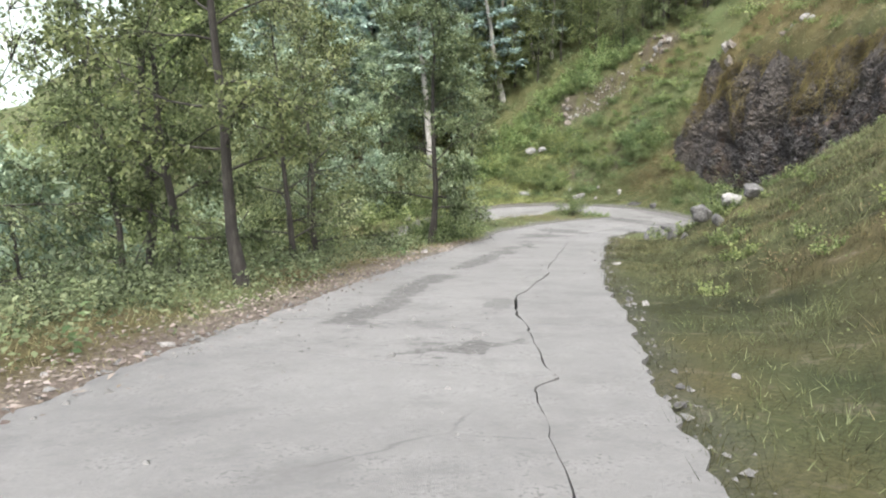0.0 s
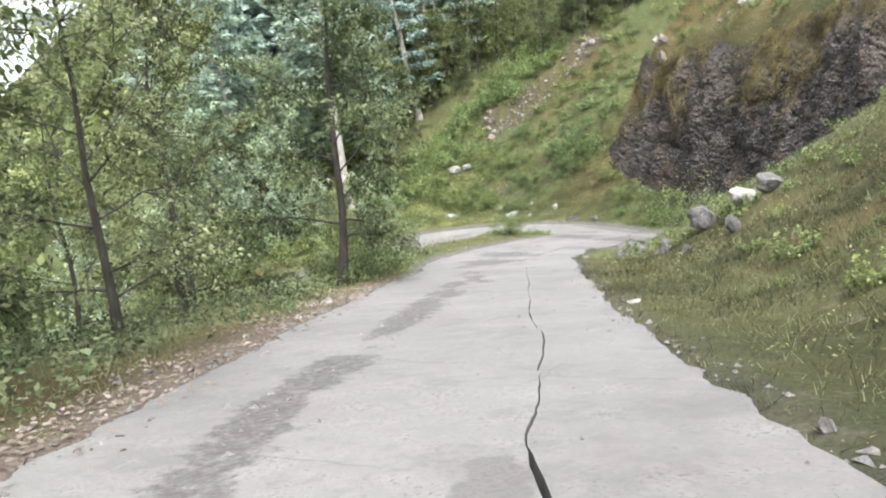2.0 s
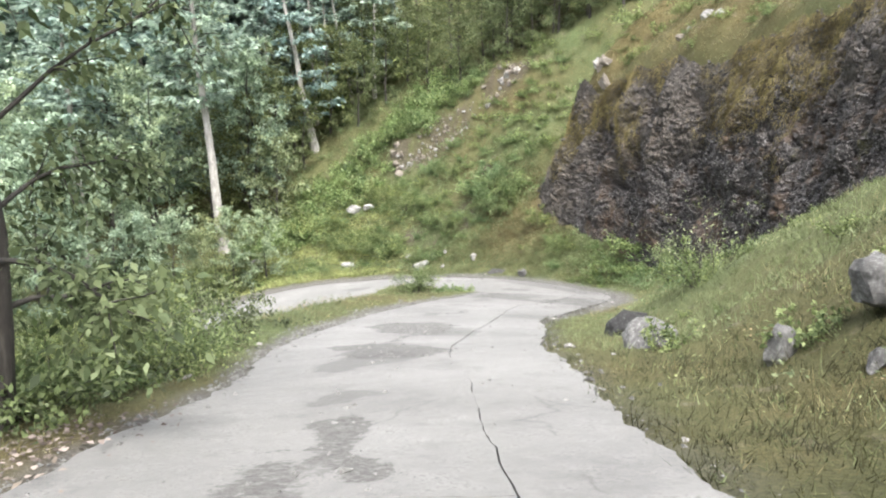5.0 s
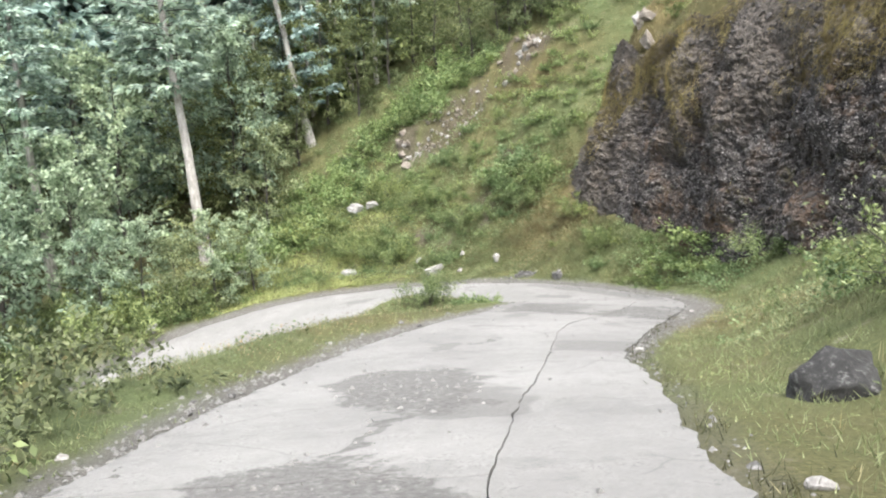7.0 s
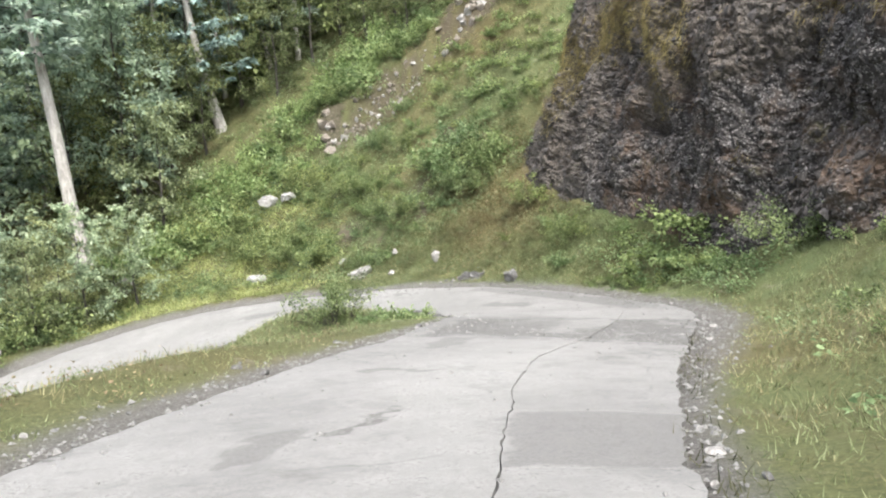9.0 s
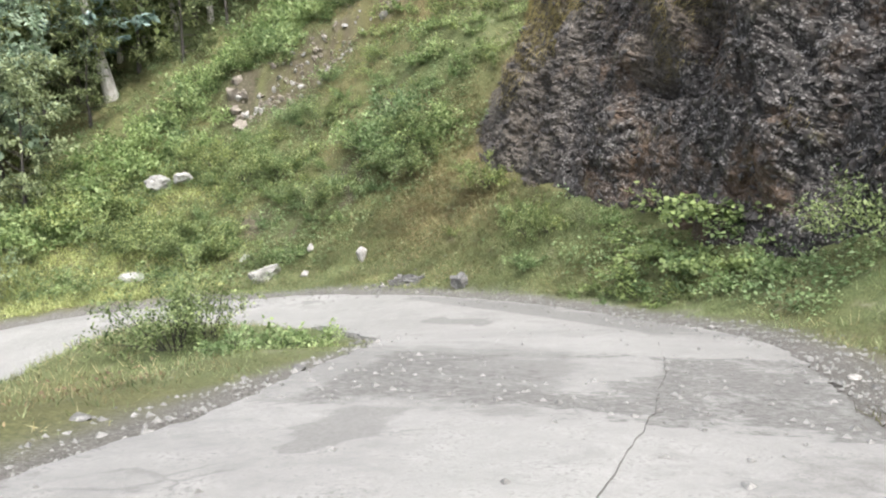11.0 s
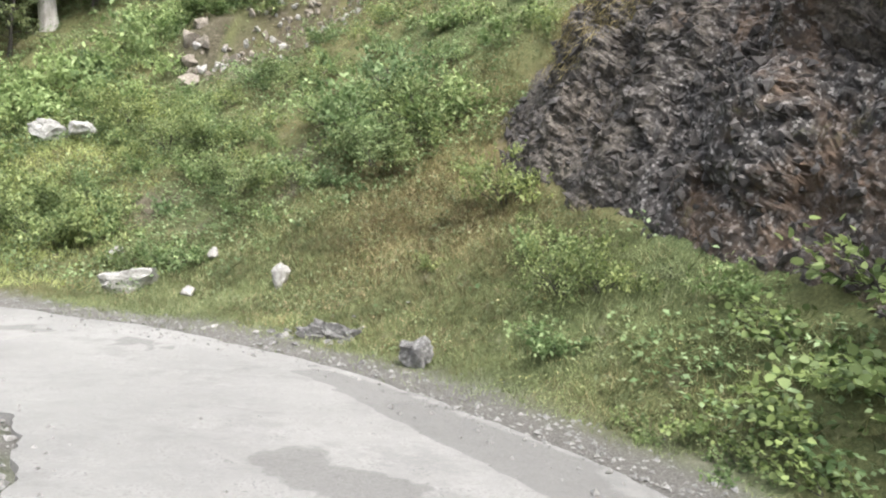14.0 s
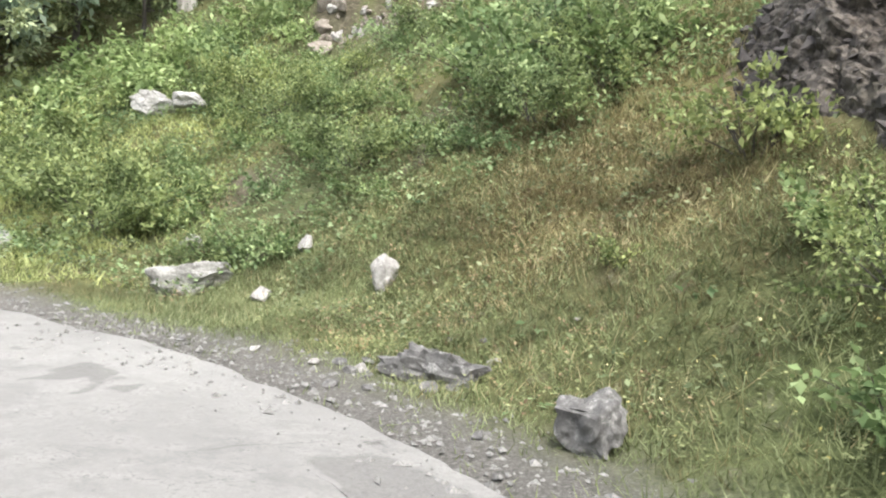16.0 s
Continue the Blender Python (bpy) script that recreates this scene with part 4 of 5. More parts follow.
boulder(7.66, 23.1, (0.66, 0.56, 0.68), GREY_ROCK, "grey lichen-spotted boulder in the grass of the bank", 3, 20, 0.16, 4)
boulder(8.36, 22.68, (0.78, 0.5, 0.5), PALE_ROCK, "pale grey flat boulder in the grassy bank", 4, 50, 0.08, 4)
boulder(8.9, 22.78, (0.62, 0.5, 0.46), GREY_ROCK, "grey boulder high on the grassy bank", 5, 10, 0.05, 4)
boulder(7.56, 21.45, (0.4, 0.34, 0.5), GREY_ROCK, "small grey boulder half hidden in herbs", 18, 70, 0.2)
boulder(6.95, 23.6, (0.34, 0.3, 0.52), GREY_ROCK, "small grey stone standing in the grass", 19, 10, 0.2)
boulder(6.9, 22.2, (0.22, 0.18, 0.26), GREY_ROCK, "small pointed grey stone in the turf", 31, 30, 0.2)
boulder(8.6, 30.38, (0.98, 0.8, 0.82), DARK_ROCK, "dark angular boulder with a pale top on the grass", 6, 15, 0.34, 4, 18)
boulder(7.42, 27.2, (0.84, 0.72, 0.8), GREY_ROCK, "whitish grey boulder on the grass beside the road", 7, 40, 0.5, 4)
boulder(15.25, 56.95, (0.56, 0.5, 0.62), GREY_ROCK, "rough dark grey boulder on the gravel shoulder", 28, 60, 0.14, 4, 24, grain=0.16)
boulder(14.4, 58.7, (0.78, 0.45, 0.42), GREY_ROCK, "low dark stone at the road's edge", 9, 150, 0.3, 4, grain=0.18)
boulder(11.1, 63.9, (1.2, 0.5, 0.62), WHITE_ROCK, "white slab-like boulder at the foot of the slope", 10, 35, 0.25, 4, 22, grain=0.12)
boulder(12.25, 63.1, (0.3, 0.26, 0.32), PALE_ROCK, "small pale stone in the grass", 11, 0, 0.3)
boulder(13.9, 61.95, (0.36, 0.34, 0.52), PALE_ROCK, "pale upright stone on the slope", 12, 10, 0.3, 4)
boulder(10.7, 65.8, (0.5, 0.4, 0.4), PALE_ROCK, "pale grey stone under the shrubs", 13, 60, 0.3)
boulder(12.7, 64.3, (0.3, 0.3, 0.3), PALE_ROCK, "pale stone among the low herbs", 21, 60, 0.3)
boulder(7.0, 66.7, (0.85, 0.45, 0.4), WHITE_ROCK, "white boulder beside the road", 14, 0, 0.25)
boulder(8.1, 72.1, (1.05, 0.6, 0.55), WHITE_ROCK, "white boulder among the herbs", 15, 15, 0.0, 4, 16, 10, lift=0.22, grain=0.12)
boulder(8.95, 71.7, (0.85, 0.5, 0.5), WHITE_ROCK, "white boulder beside another among the herbs", 16, 30, 0.0, 4, 16, -12, lift=0.22, grain=0.12)
boulder(-2.8, 62.9, (0.6, 0.45, 0.5), PALE_ROCK, "pale stone on the outer verge of the lower road", 33, 20, 0.1)
boulder(1.35, 68.8, (1.0, 0.7, 0.75), PALE_ROCK, "pale boulder above the lower road", 17, 0, 0.15)
boulder(0.05, 19.9, (0.32, 0.22, 0.16), BROWN_ROCK, "small brown stone at the road's edge", 22, 30, 0.3)
boulder(-0.45, 19.2, (0.2, 0.16, 0.14), PALE_ROCK, "small pale stone at the road's edge", 23, 30, 0.3)
boulder(3.6, 16.0, (0.2, 0.1, 0.07), PALE_ROCK, "small flat pale stone in the verge", 24, 20, 0.2)

# stones showing in the two outcrops high on the slope
rng = np.random.default_rng(77)
for cx, cy, n, sx, sy, big in ((20.2, 75.0, 24, 0.9, 0.4, 0.6), (11.7, 75.6, 9, 0.25, 0.25, 0.85), (13.2, 75.2, 50, 0.8, 0.3, 0.34), (15.9, 75.1, 80, 1.0, 0.3, 0.28), (20.9, 60.7, 6, 0.3, 0.4, 0.9), (23.0, 53.6, 5, 0.4, 0.8, 1.0)):
    for i in range(n):
        x, y = cx + rng.normal(0, sx), cy + rng.normal(0, sy)
        q = rng.uniform(0.5, 1.25) * big
        boulder(x, y, (q * rng.uniform(0.5, 1.2), q * 0.7, q * rng.uniform(0.5, 1.1)), BROWN_ROCK if rng.random() < 0.6 or big > 1.02 else PALE_ROCK, "pale brown broken rock showing in the hillside", int(rng.integers(1000)), rng.uniform(0, 360), 0.5, 2, 18, rng.uniform(-30, 30), "outcrop_rock", "outcrop rocks", 0.0, 0.2)

# loose stones along the verges
for i in range(80):
    s_ = rng.uniform(ALONG[0] + 18, ALONG[APEX] + 16)
    left = rng.random() < 0.6
    p = road_point(s_, (-1 if left else 1))
    k = int(np.searchsorted(ALONG, s_))
    off = (-1 if left else 1) * rng.gamma(2.0, 0.22)
    x, y = p[0] + RIGHT[k, 0] * off, p[1] + RIGHT[k, 1] * off
    if land(np.array([x]), np.array([y]))[1][0] < 0.02:
        continue
    q = rng.uniform(0.06, 0.16)
    boulder(x, y, (q, q * 0.75, q * 0.55), PALE_ROCK if rng.random() < 0.3 else GREY_ROCK, "loose stone on the verge", int(rng.integers(1000)), rng.uniform(0, 360), 0.3, 2, 12, 0, "stone", "stones along the verges")

# broken stones beside the low dark stone on the outside of the bend
for i in range(26):
    x, y = 14.2 + rng.normal(0, 0.5), 58.95 + rng.normal(0, 0.3)
    if land(np.array([x]), np.array([y]))[1][0] < 0.1:
        continue
    q = rng.uniform(0.06, 0.2)
    boulder(x, y, (q, q * 0.75, q * 0.6), GREY_ROCK if rng.random() < 0.8 else PALE_ROCK, "loose stone on the verge", int(rng.integers(1000)), rng.uniform(0, 360), 0.3, 2, 12, 0, "stone", "stones along the verges")

# ---- trees ----
tree_kinds = [broadleaf_tree(101, 9.0, 0.22, 2.3, 11000, LEAF, 0.11, 0.115), broadleaf_tree(102, 7.5, 0.10, 2.0, 15000, LEAF, 0.10, 0.115),
              broadleaf_tree(103, 11.0, 0.2, 2.9, 9500, LEAF, 0.14, 0.14), broadleaf_tree(104, 6.0, 0.1, 2.2, 7500, LEAF_YELLOW, 0.08, 0.1)]
far_kinds = [broadleaf_tree(111, 9.0, 0.08, 2.9, 2900, LEAF_HAZED, 0.12, 0.36, twigs=False), broadleaf_tree(112, 7.0, 0.06, 2.7, 3200, LEAF_YELLOW, 0.10, 0.27, twigs=False), broadleaf_tree(113, 12.0, 0.1, 3.4, 3500, LEAF_HAZED, 0.15, 0.38, twigs=False)]
tree_labels = ["slender green broad-leaved tree with a dark trunk", "young green broad-leaved tree with low branches", "tall green broad-leaved tree with an open crown", "small yellowish-green broad-leaved tree"]
far_kinds.append(broadleaf_tree(114, 7.5, 0.06, 2.3, 3400, LEAF, 0.10, 0.21, twigs=False))
far_labels = ["dense green broad-leaved tree on the slope below", "low yellowish-green tree on the slope below", "large green broad-leaved tree of the forest", "dense dark green tree on the crest of the slope"]
tree_roots = {}


def stand(kinds, labels, name, k, x, y, turn, scale, group, sink=0.0, category="", lean=0.0):
    key = (name, labels[k])
    if key not in tree_roots:
        root = tree_roots[key] = plant(name, kinds[k], labels[k], category or name.replace("_", " "), group)
    else:
        root = copy_thing(tree_roots[key], Matrix.Identity(4))
    root.matrix_world = pose(x, y, ground_z(x, y) - sink, 0, lean, 0) @ pose(0, 0, 0, 0, 0, turn) @ Matrix.Scale(scale, 4)
    return root


for k, x, y, turn, sc in [(0, -3.0, 11.7, 0, 0.85), (1, -0.35, 23.8, 40, 1.0), (0, -6.3, 17.0, 80, 1.1), (1, -5.2, 14.6, 10, 0.95), (3, -3.6, 18.5, 60, 1.0),
                          (2, -9.0, 22.0, 0, 1.0), (1, -4.0, 25.5, 200, 1.1), (0, -7.5, 27.0, 120, 1.1), (3, -8.2, 12.5, 20, 1.0),
                          (2, -6.0, 34.0, 160, 1.0), (1, -11.0, 30.0, 300, 1.2), (0, -14.0, 25.0, 30, 1.2)]:
    stand(tree_kinds, tree_labels, "broadleaf_tree", k, x, y, turn, sc, "trees beside the upper road")

rng = np.random.default_rng(5)
placed = []


def free_spots(n, x0, x1, y0, y1, apart, clear):
    got, tries = [], 0
    while len(got) < n and tries < n * 30:
        tries += 1
        x, y = rng.uniform(x0, x1), rng.uniform(y0, y1)
        if any((x - a) ** 2 + (y - b) ** 2 < apart ** 2 for a, b in placed):
            continue
        if land(np.array([x]), np.array([y]))[1][0] < clear:
            continue
        placed.append((x, y))
        got.append((x, y))
    return got


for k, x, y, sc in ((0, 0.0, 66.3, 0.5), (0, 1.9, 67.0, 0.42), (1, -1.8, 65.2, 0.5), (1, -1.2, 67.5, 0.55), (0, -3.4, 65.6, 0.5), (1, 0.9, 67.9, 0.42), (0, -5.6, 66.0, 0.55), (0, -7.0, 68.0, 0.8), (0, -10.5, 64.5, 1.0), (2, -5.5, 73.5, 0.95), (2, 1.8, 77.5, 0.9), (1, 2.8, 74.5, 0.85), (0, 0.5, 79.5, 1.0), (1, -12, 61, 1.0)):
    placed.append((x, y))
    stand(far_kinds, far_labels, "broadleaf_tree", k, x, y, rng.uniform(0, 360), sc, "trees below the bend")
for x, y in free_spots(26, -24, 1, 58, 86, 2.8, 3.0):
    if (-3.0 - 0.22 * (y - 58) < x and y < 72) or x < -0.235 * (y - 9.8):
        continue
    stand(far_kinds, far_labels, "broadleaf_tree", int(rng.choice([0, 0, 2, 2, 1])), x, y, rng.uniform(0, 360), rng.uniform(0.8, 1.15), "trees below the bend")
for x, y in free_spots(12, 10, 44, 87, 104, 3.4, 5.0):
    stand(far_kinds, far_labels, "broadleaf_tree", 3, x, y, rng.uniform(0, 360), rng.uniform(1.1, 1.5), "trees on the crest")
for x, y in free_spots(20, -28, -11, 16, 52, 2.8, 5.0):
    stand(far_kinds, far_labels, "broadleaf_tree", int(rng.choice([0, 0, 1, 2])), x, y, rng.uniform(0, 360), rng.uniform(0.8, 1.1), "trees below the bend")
# dense dark trees over the outcrop
for k, x, y, sc in ((3, 20.6, 77.4, 0.75), (3, 22.4, 77.0, 0.7), (3, 24.2, 76.0, 0.75), (3, 19.0, 78.6, 0.7), (3, 26.0, 75.0, 0.7), (3, 21.6, 79.4, 0.85), (3, 17.4, 79.4, 0.7), (3, 23.6, 79.0, 0.9), (3, 25.6, 77.8, 0.9), (3, 27.8, 75.6, 0.8), (3, 30.0, 73.6, 0.8), (3, 32.5, 74.5, 0.9)):
    stand(far_kinds, far_labels, "broadleaf_tree", k, x, y, rng.uniform(0, 360), sc, "trees on the crest")
# dark trees at the edge of the forest
for k, x, y, sc in ((3, 1.0, 77.6, 1.0), (3, 3.2, 80.0, 1.05), (3, 5.2, 80.6, 0.7), (3, 7.6, 83.2, 1.0), (3, 9.8, 82.6, 0.8), (3, 12.2, 83.4, 0.8), (3, 14.2, 84.2, 0.8), (3, -1.6, 76.4, 1.0), (3, 4.6, 83.0, 1.2), (3, 10.6, 85.0, 1.1), (3, 1.0, 82.5, 1.2)):
    placed.append((x, y))
    stand(far_kinds, far_labels, "broadleaf_tree", k, x, y, rng.uniform(0, 360), sc, "trees at the edge of the forest")
# dark trees on the crest above the slope
for k, x, y, sc in ((3, 20.0, 79.0, 0.7), (3, 22.0, 78.0, 0.7), (3, 24.0, 76.5, 0.7), (3, 26.0, 74.5, 0.8), (3, 21.0, 80.5, 0.9), (3, 17.5, 83, 0.9), (3, 15.5, 82.5, 0.8), (3, 13.5, 86, 1.0), (3, 28.0, 73, 0.9), (3, 23, 82, 1.1), (3, 19, 86, 1.2), (3, 27, 79, 1.2)):
    stand(far_kinds, far_labels, "broadleaf_tree", k, x, y, rng.uniform(0, 360), sc, "trees on the crest")

pine_kinds = [pine_tree(201, 20.0, 0.14, 3.8, HAZED_NEEDLE, spray=0.55), pine_tree(202, 17.0, 0.08, 3.6, HAZED_NEEDLE, 0.19, spray=0.55), pine_tree(203, 23.0, 0.22, 4.0, HAZED_NEEDLE, 0.26, spray=0.55),
              pine_tree(204, 20.0, 0.06, 4.2, HAZED_NEEDLE, 0.22, 6, 4, 1.1), pine_tree(205, 24.0, 0.1, 4.4, HAZED_NEEDLE, 0.22, 6, 4, 1.15),
              pine_tree(206, 19.0, 0.16, 2.6, HAZED_NEEDLE, 0.15, 14, 6, 0.46, (1.4, 2.3), (2, 5)), pine_tree(207, 27.0, 0.40, 4.4, HAZED_NEEDLE, 0.36, spray=0.58),
              pine_tree(208, 21.0, 0.12, 3.6, HAZED_NEEDLE, 0.30, 14, 6, 0.5, (1.1, 1.8), (3, 6))]
pine_labels = ["tall blue-green pine with a pale straight trunk", "blue-green pine branched almost to the ground", "very tall pine with a bare pale lower trunk", "dense blue-green pine of the far forest", "tall slender pine of the far forest", "slender pine with a thin pale trunk and few level tiers", "tall pine with a long bare pale trunk", "leaning pine with a stout pale trunk and level tiers"]
for k, x, y, turn, sc, lean in [(6, -0.8, 72.0, 0, 0.95, -3), (7, 6.2, 82.0, 40, 0.95, -8), (5, 8.0, 86.0, 90, 0.95, -3), (5, 11.4, 84.6, 10, 1.0, 0), (5, 9.7, 85.6, 200, 0.9, -9), (5, 6.6, 85.2, 300, 0.85, -2), (0, 3.0, 87, 50, 0.9, 0), (1, -4, 82, 20, 1.0, 0), (6, -9.5, 74, 100, 0.85, 0)]:
    placed.append((x, y))
    stand(pine_kinds, pine_labels, "pine_tree", k, x, y, turn, sc, "pines on the hillside", lean=lean)
for x, y in free_spots(28, -32, 14, 88, 106, 4.0, 3.0):
    if x < -0.235 * (y - 9.8):
        continue
    stand(pine_kinds, pine_labels, "pine_tree", int(rng.integers(3, 5)), x, y, rng.uniform(0, 360), rng.uniform(0.85, 1.2), "pines on the hillside")
for x, y in free_spots(12, -26, -4, 66, 86, 3.6, 4.0):
    if x < -0.235 * (y - 9.8):
        continue
    stand(pine_kinds, pine_labels, "pine_tree", int(rng.integers(2, 5)), x, y, rng.uniform(0, 360), rng.uniform(0.85, 1.15), "pines on the hillside")

for x, y in free_spots(14, -7, 13, 87, 101, 2.2, 3.0):
    stand(pine_kinds, pine_labels, "pine_tree", int(rng.choice([1, 3, 4])), x, y, rng.uniform(0, 360), rng.uniform(0.75, 1.0), "pines on the hillside")

# ---- shrubs ----
shrub_kinds = [shrub_meshes(301, 1.0, 1.0, 1000, SHRUB, 0.12), shrub_meshes(302, 0.8, 1.2, 1100, BRIGHT, 0.12), shrub_meshes(303, 1.3, 1.1, 2600, SHRUB, 0.075, 18),
               shrub_meshes(304, 1.5, 2.4, 3000, SHRUB, 0.145, 26), shrub_meshes(305, 0.6, 0.8, 550, SHRUB, 0.10, 9, 0.6), shrub_meshes(306, 0.55, 0.8, 600, BRIGHT, 0.105, 9, 0.75), shrub_meshes(307, 1.7, 2.0, 220, LEAF_YELLOW, 0.09, 16), shrub_meshes(310, 0.52, 1.4, 760, VINE, 0.11, 14, 0.95)]
for seed, tall_, wide_, many, mat_, leaf_ in ((308, 0.8, 1.2, 1100, SUNLIT_YOUNG, 0.12), (309, 0.55, 0.8, 600, SUNLIT_YOUNG, 0.12), (311, 0.8, 1.2, 1500, VERGE, 0.075), (312, 0.5, 0.9, 900, VERGE, 0.06), (313, 0.45, 0.9, 420, BROWNED, 0.09)):
    shrub_meshes(seed, tall_, wide_, many, mat_, leaf_)
shrub_labels = ["dense dark green leafy shrub", "low bright green leafy shrub", "tall green bush with small leaves", "broad green bush with overhanging sprays", "low green weedy plant", "bright green plant with broad leaves", "nearly bare bramble with long arching twigs", "sprawling vine clump with large round bright green leaves"]
for k, x, y, turn, sc in [(2, 8.1, 49.3, 0, 0.9), (2, 8.6, 49.9, 70, 0.7), (3, 9.0, 67.0, 30, 0.85), (3, 16.0, 64.2, 0, 0.6), (3, 17.0, 65.4, 50, 0.6), (0, 17.5, 60.2, 10, 0.9),
                          (2, 17.3, 57.0, 70, 0.75), (0, 17.6, 56.4, 20, 0.6), (7, 18.6, 52.2, 0, 0.95), (7, 19.2, 52.9, 50, 1.05), (7, 18.5, 53.3, 90, 0.7), (7, 17.9, 52.5, 140, 0.65), (7, 19.5, 51.7, 220, 0.95), (7, 18.7, 51.0, 300, 0.8), (7, 17.4, 53.2, 10, 0.45), (7, 17.5, 51.6, 70, 0.55), (7, 17.0, 52.4, 30, 0.35), (7, 19.3, 50.6, 90, 0.8), (7, 16.8, 53.6, 60, 0.3), (3, 13.2, 66.8, 20, 0.6), (3, 12.4, 69.5, 60, 0.65),
                          (3, 19.3, 47.5, 80, 0.6), (3, 8.0, 68.6, 140, 0.8), (3, 7.0, 69.6, 20, 0.75), (1, 16.0, 66.0, 30, 1.5), (1, 16.8, 66.9, 130, 1.4), (1, 15.4, 67.4, 230, 1.3), (2, 11.4, 70.6, 0, 1.1), (3, 10.4, 73.0, 0, 0.7), (1, 17.2, 64.4, 200, 1.2), (0, 10.8, 31.8, 30, 0.6), (0, 11.6, 33.2, 40, 0.8), (1, 12.4, 34.8, 0, 0.7), (6, 11.2, 32.0, 100, 1.0), (6, 12.4, 33.5, 10, 1.0), (3, 14.6, 71.0, 10, 0.6), (5, 18.4, 51.4, 70, 0.9), (5, 18.6, 49.0, 10, 0.9), (5, 18.3, 49.9, 10, 0.8), (5, 17.4, 58.0, 40, 0.8)]:
    stand(shrub_kinds, shrub_labels, "shrub", k, x, y, turn, sc, "shrubs on the slopes")
for k, x, y, turn, sc in [(5, 9.3, 47.4, 0, 0.6), (5, 9.9, 47.9, 60, 0.55), (5, 8.7, 46.9, 100, 0.5), (4, 7.95, 22.3, 20, 0.7), (4, 8.3, 22.5, 90, 0.6), (4, 7.3, 23.6, 140, 0.7)]:
    stand(shrub_kinds, shrub_labels, "shrub", k, x, y, turn, sc, "low plants on the bank")
# weeds and bushes on the inner side of the road before the bend
thick = []
for i in range(90):
    x, y = rng.uniform(-6, 5.5), rng.uniform(27, 46)
    d_ = land(np.array([x]), np.array([y]))
    if d_[2][0] < 0 and d_[1][0] > 1.1 and x < (3.3 if y < 36 else 2.6) - 0.225 * (y - 27.8):
        thick.append((int(rng.choice([311, 311, 312, 312])), x, y, rng.uniform(0, 360), rng.uniform(0.6, 1.1)))
thicket("inner_undergrowth", "grey-green bushes and weeds on the slope between the two arms of the road", thick, 2)
for x, y, turn, sc in ((-0.4, 66.9, 0, 1.0), (-1.4, 65.6, 80, 1.1), (0.6, 66.9, 150, 0.9), (-2.3, 64.6, 200, 1.0), (-0.9, 67.6, 260, 1.0), (1.5, 66.6, 20, 0.7)):
    stand(shrub_kinds, shrub_labels, "shrub", 7, x, y, turn, sc, "vines beside the lower road")
for x, y, turn, sc in ((3.2, 41.5, 0, 0.42), (3.7, 42.6, 60, 0.38), (2.5, 40.6, 120, 0.45), (4.6, 44.6, 30, 0.3)):
    stand(shrub_kinds, shrub_labels, "shrub", 6, x, y, turn, sc, "undergrowth beside the upper road")
placed.clear()
thick = []
for x, y in free_spots(40, -16, 3, 61, 71, 1.0, 1.8):
    if land(np.array([x]), np.array([y]))[2][0] > 0:
        thick.append((int(rng.choice([304, 301, 311, 311])), x, y, rng.uniform(0, 360), rng.uniform(0.8, 1.3) * (0.55 if x > 0 else 1)))
thicket("lower_undergrowth", "dense green undergrowth along the lower road", thick, 1)
for x, y in free_spots(66, 7, 18, 62, 72, 0.55, 3.0):
    if scree_field(x, y) > 0.3 or (abs(x - 8.4) < 1.2 and y > 69.8) or x > cliff_foot(y) - 0.5 or (x - 17.0) ** 2 + (y - 61.2) ** 2 < 5 or (x > 10.0 and y < 64.6 - 0.1 * (x - 10)):
        continue
    stand(shrub_kinds, shrub_labels, "shrub", int(rng.choice([0, 1, 1, 4, 5, 5])), x, y, rng.uniform(0, 360), rng.uniform(0.45, 0.85), "shrubs on the slopes")
for x, y in free_spots(62, 3, 24, 66, 84, 0.9, 2.6):
    if scree_field(x, y) > 0.25 or y > min(71.9 + 0.78 * x, 75.4 + 0.45 * x) or (abs(x - 8.4) < 1.4 and y < 72.4) or x > cliff_foot(y) - 0.5 and y < 66:
        continue
    stand(shrub_kinds, shrub_labels, "shrub", int(rng.choice([0, 1, 1, 3, 4, 5])), x, y, rng.uniform(0, 360), rng.uniform(0.7, 1.15) * (0.7 if y < 70 else 1.0), "shrubs on the slopes")
# most of these bushes carry the sunlit leaf colour
thick = []
for x, y in free_spots(150, 0.5, 17, 70, 84, 0.8, 7.0):
    if 68 + 0.55 * x <= y < min(71.9 + 0.78 * x, 75.4 + 0.45 * x) and scree_field(x, y) < 0.25 and not (abs(x - 8.4) < 1.7 and y < 74):
        thick.append((int(rng.choice([308, 308, 308, 309, 302])), x, y, rng.uniform(0, 360), rng.uniform(1.0, 1.6)))
for i in range(26):
    x = rng.uniform(11.5, 19.5)
    thick.append((int(rng.choice([308, 301, 301, 302])), x, 76.6 + rng.uniform(0, 1.2), rng.uniform(0, 360), rng.uniform(0.6, 1.0)))
thicket("bank_undergrowth", "thick bright green undergrowth on the bank below the pines, partly coloured as sunlit", thick, 2)
thick = []
for x, y in free_spots(70, -12, 15, 85, 97, 1.1, 8.0):
    thick.append((int(rng.choice([304, 304, 302])), x, y, rng.uniform(0, 360), rng.uniform(1.2, 2.0)))
thicket("far_undergrowth", "shaded undergrowth between the pines", thick, 4)
thick = []
for i in range(130):
    a_, r = radians(rng.uniform(-42, -13)), rng.uniform(70, 300)
    thick.append((304, r * math.sin(a_), r * math.cos(a_), rng.uniform(0, 360), rng.uniform(2.5, 4.5)))
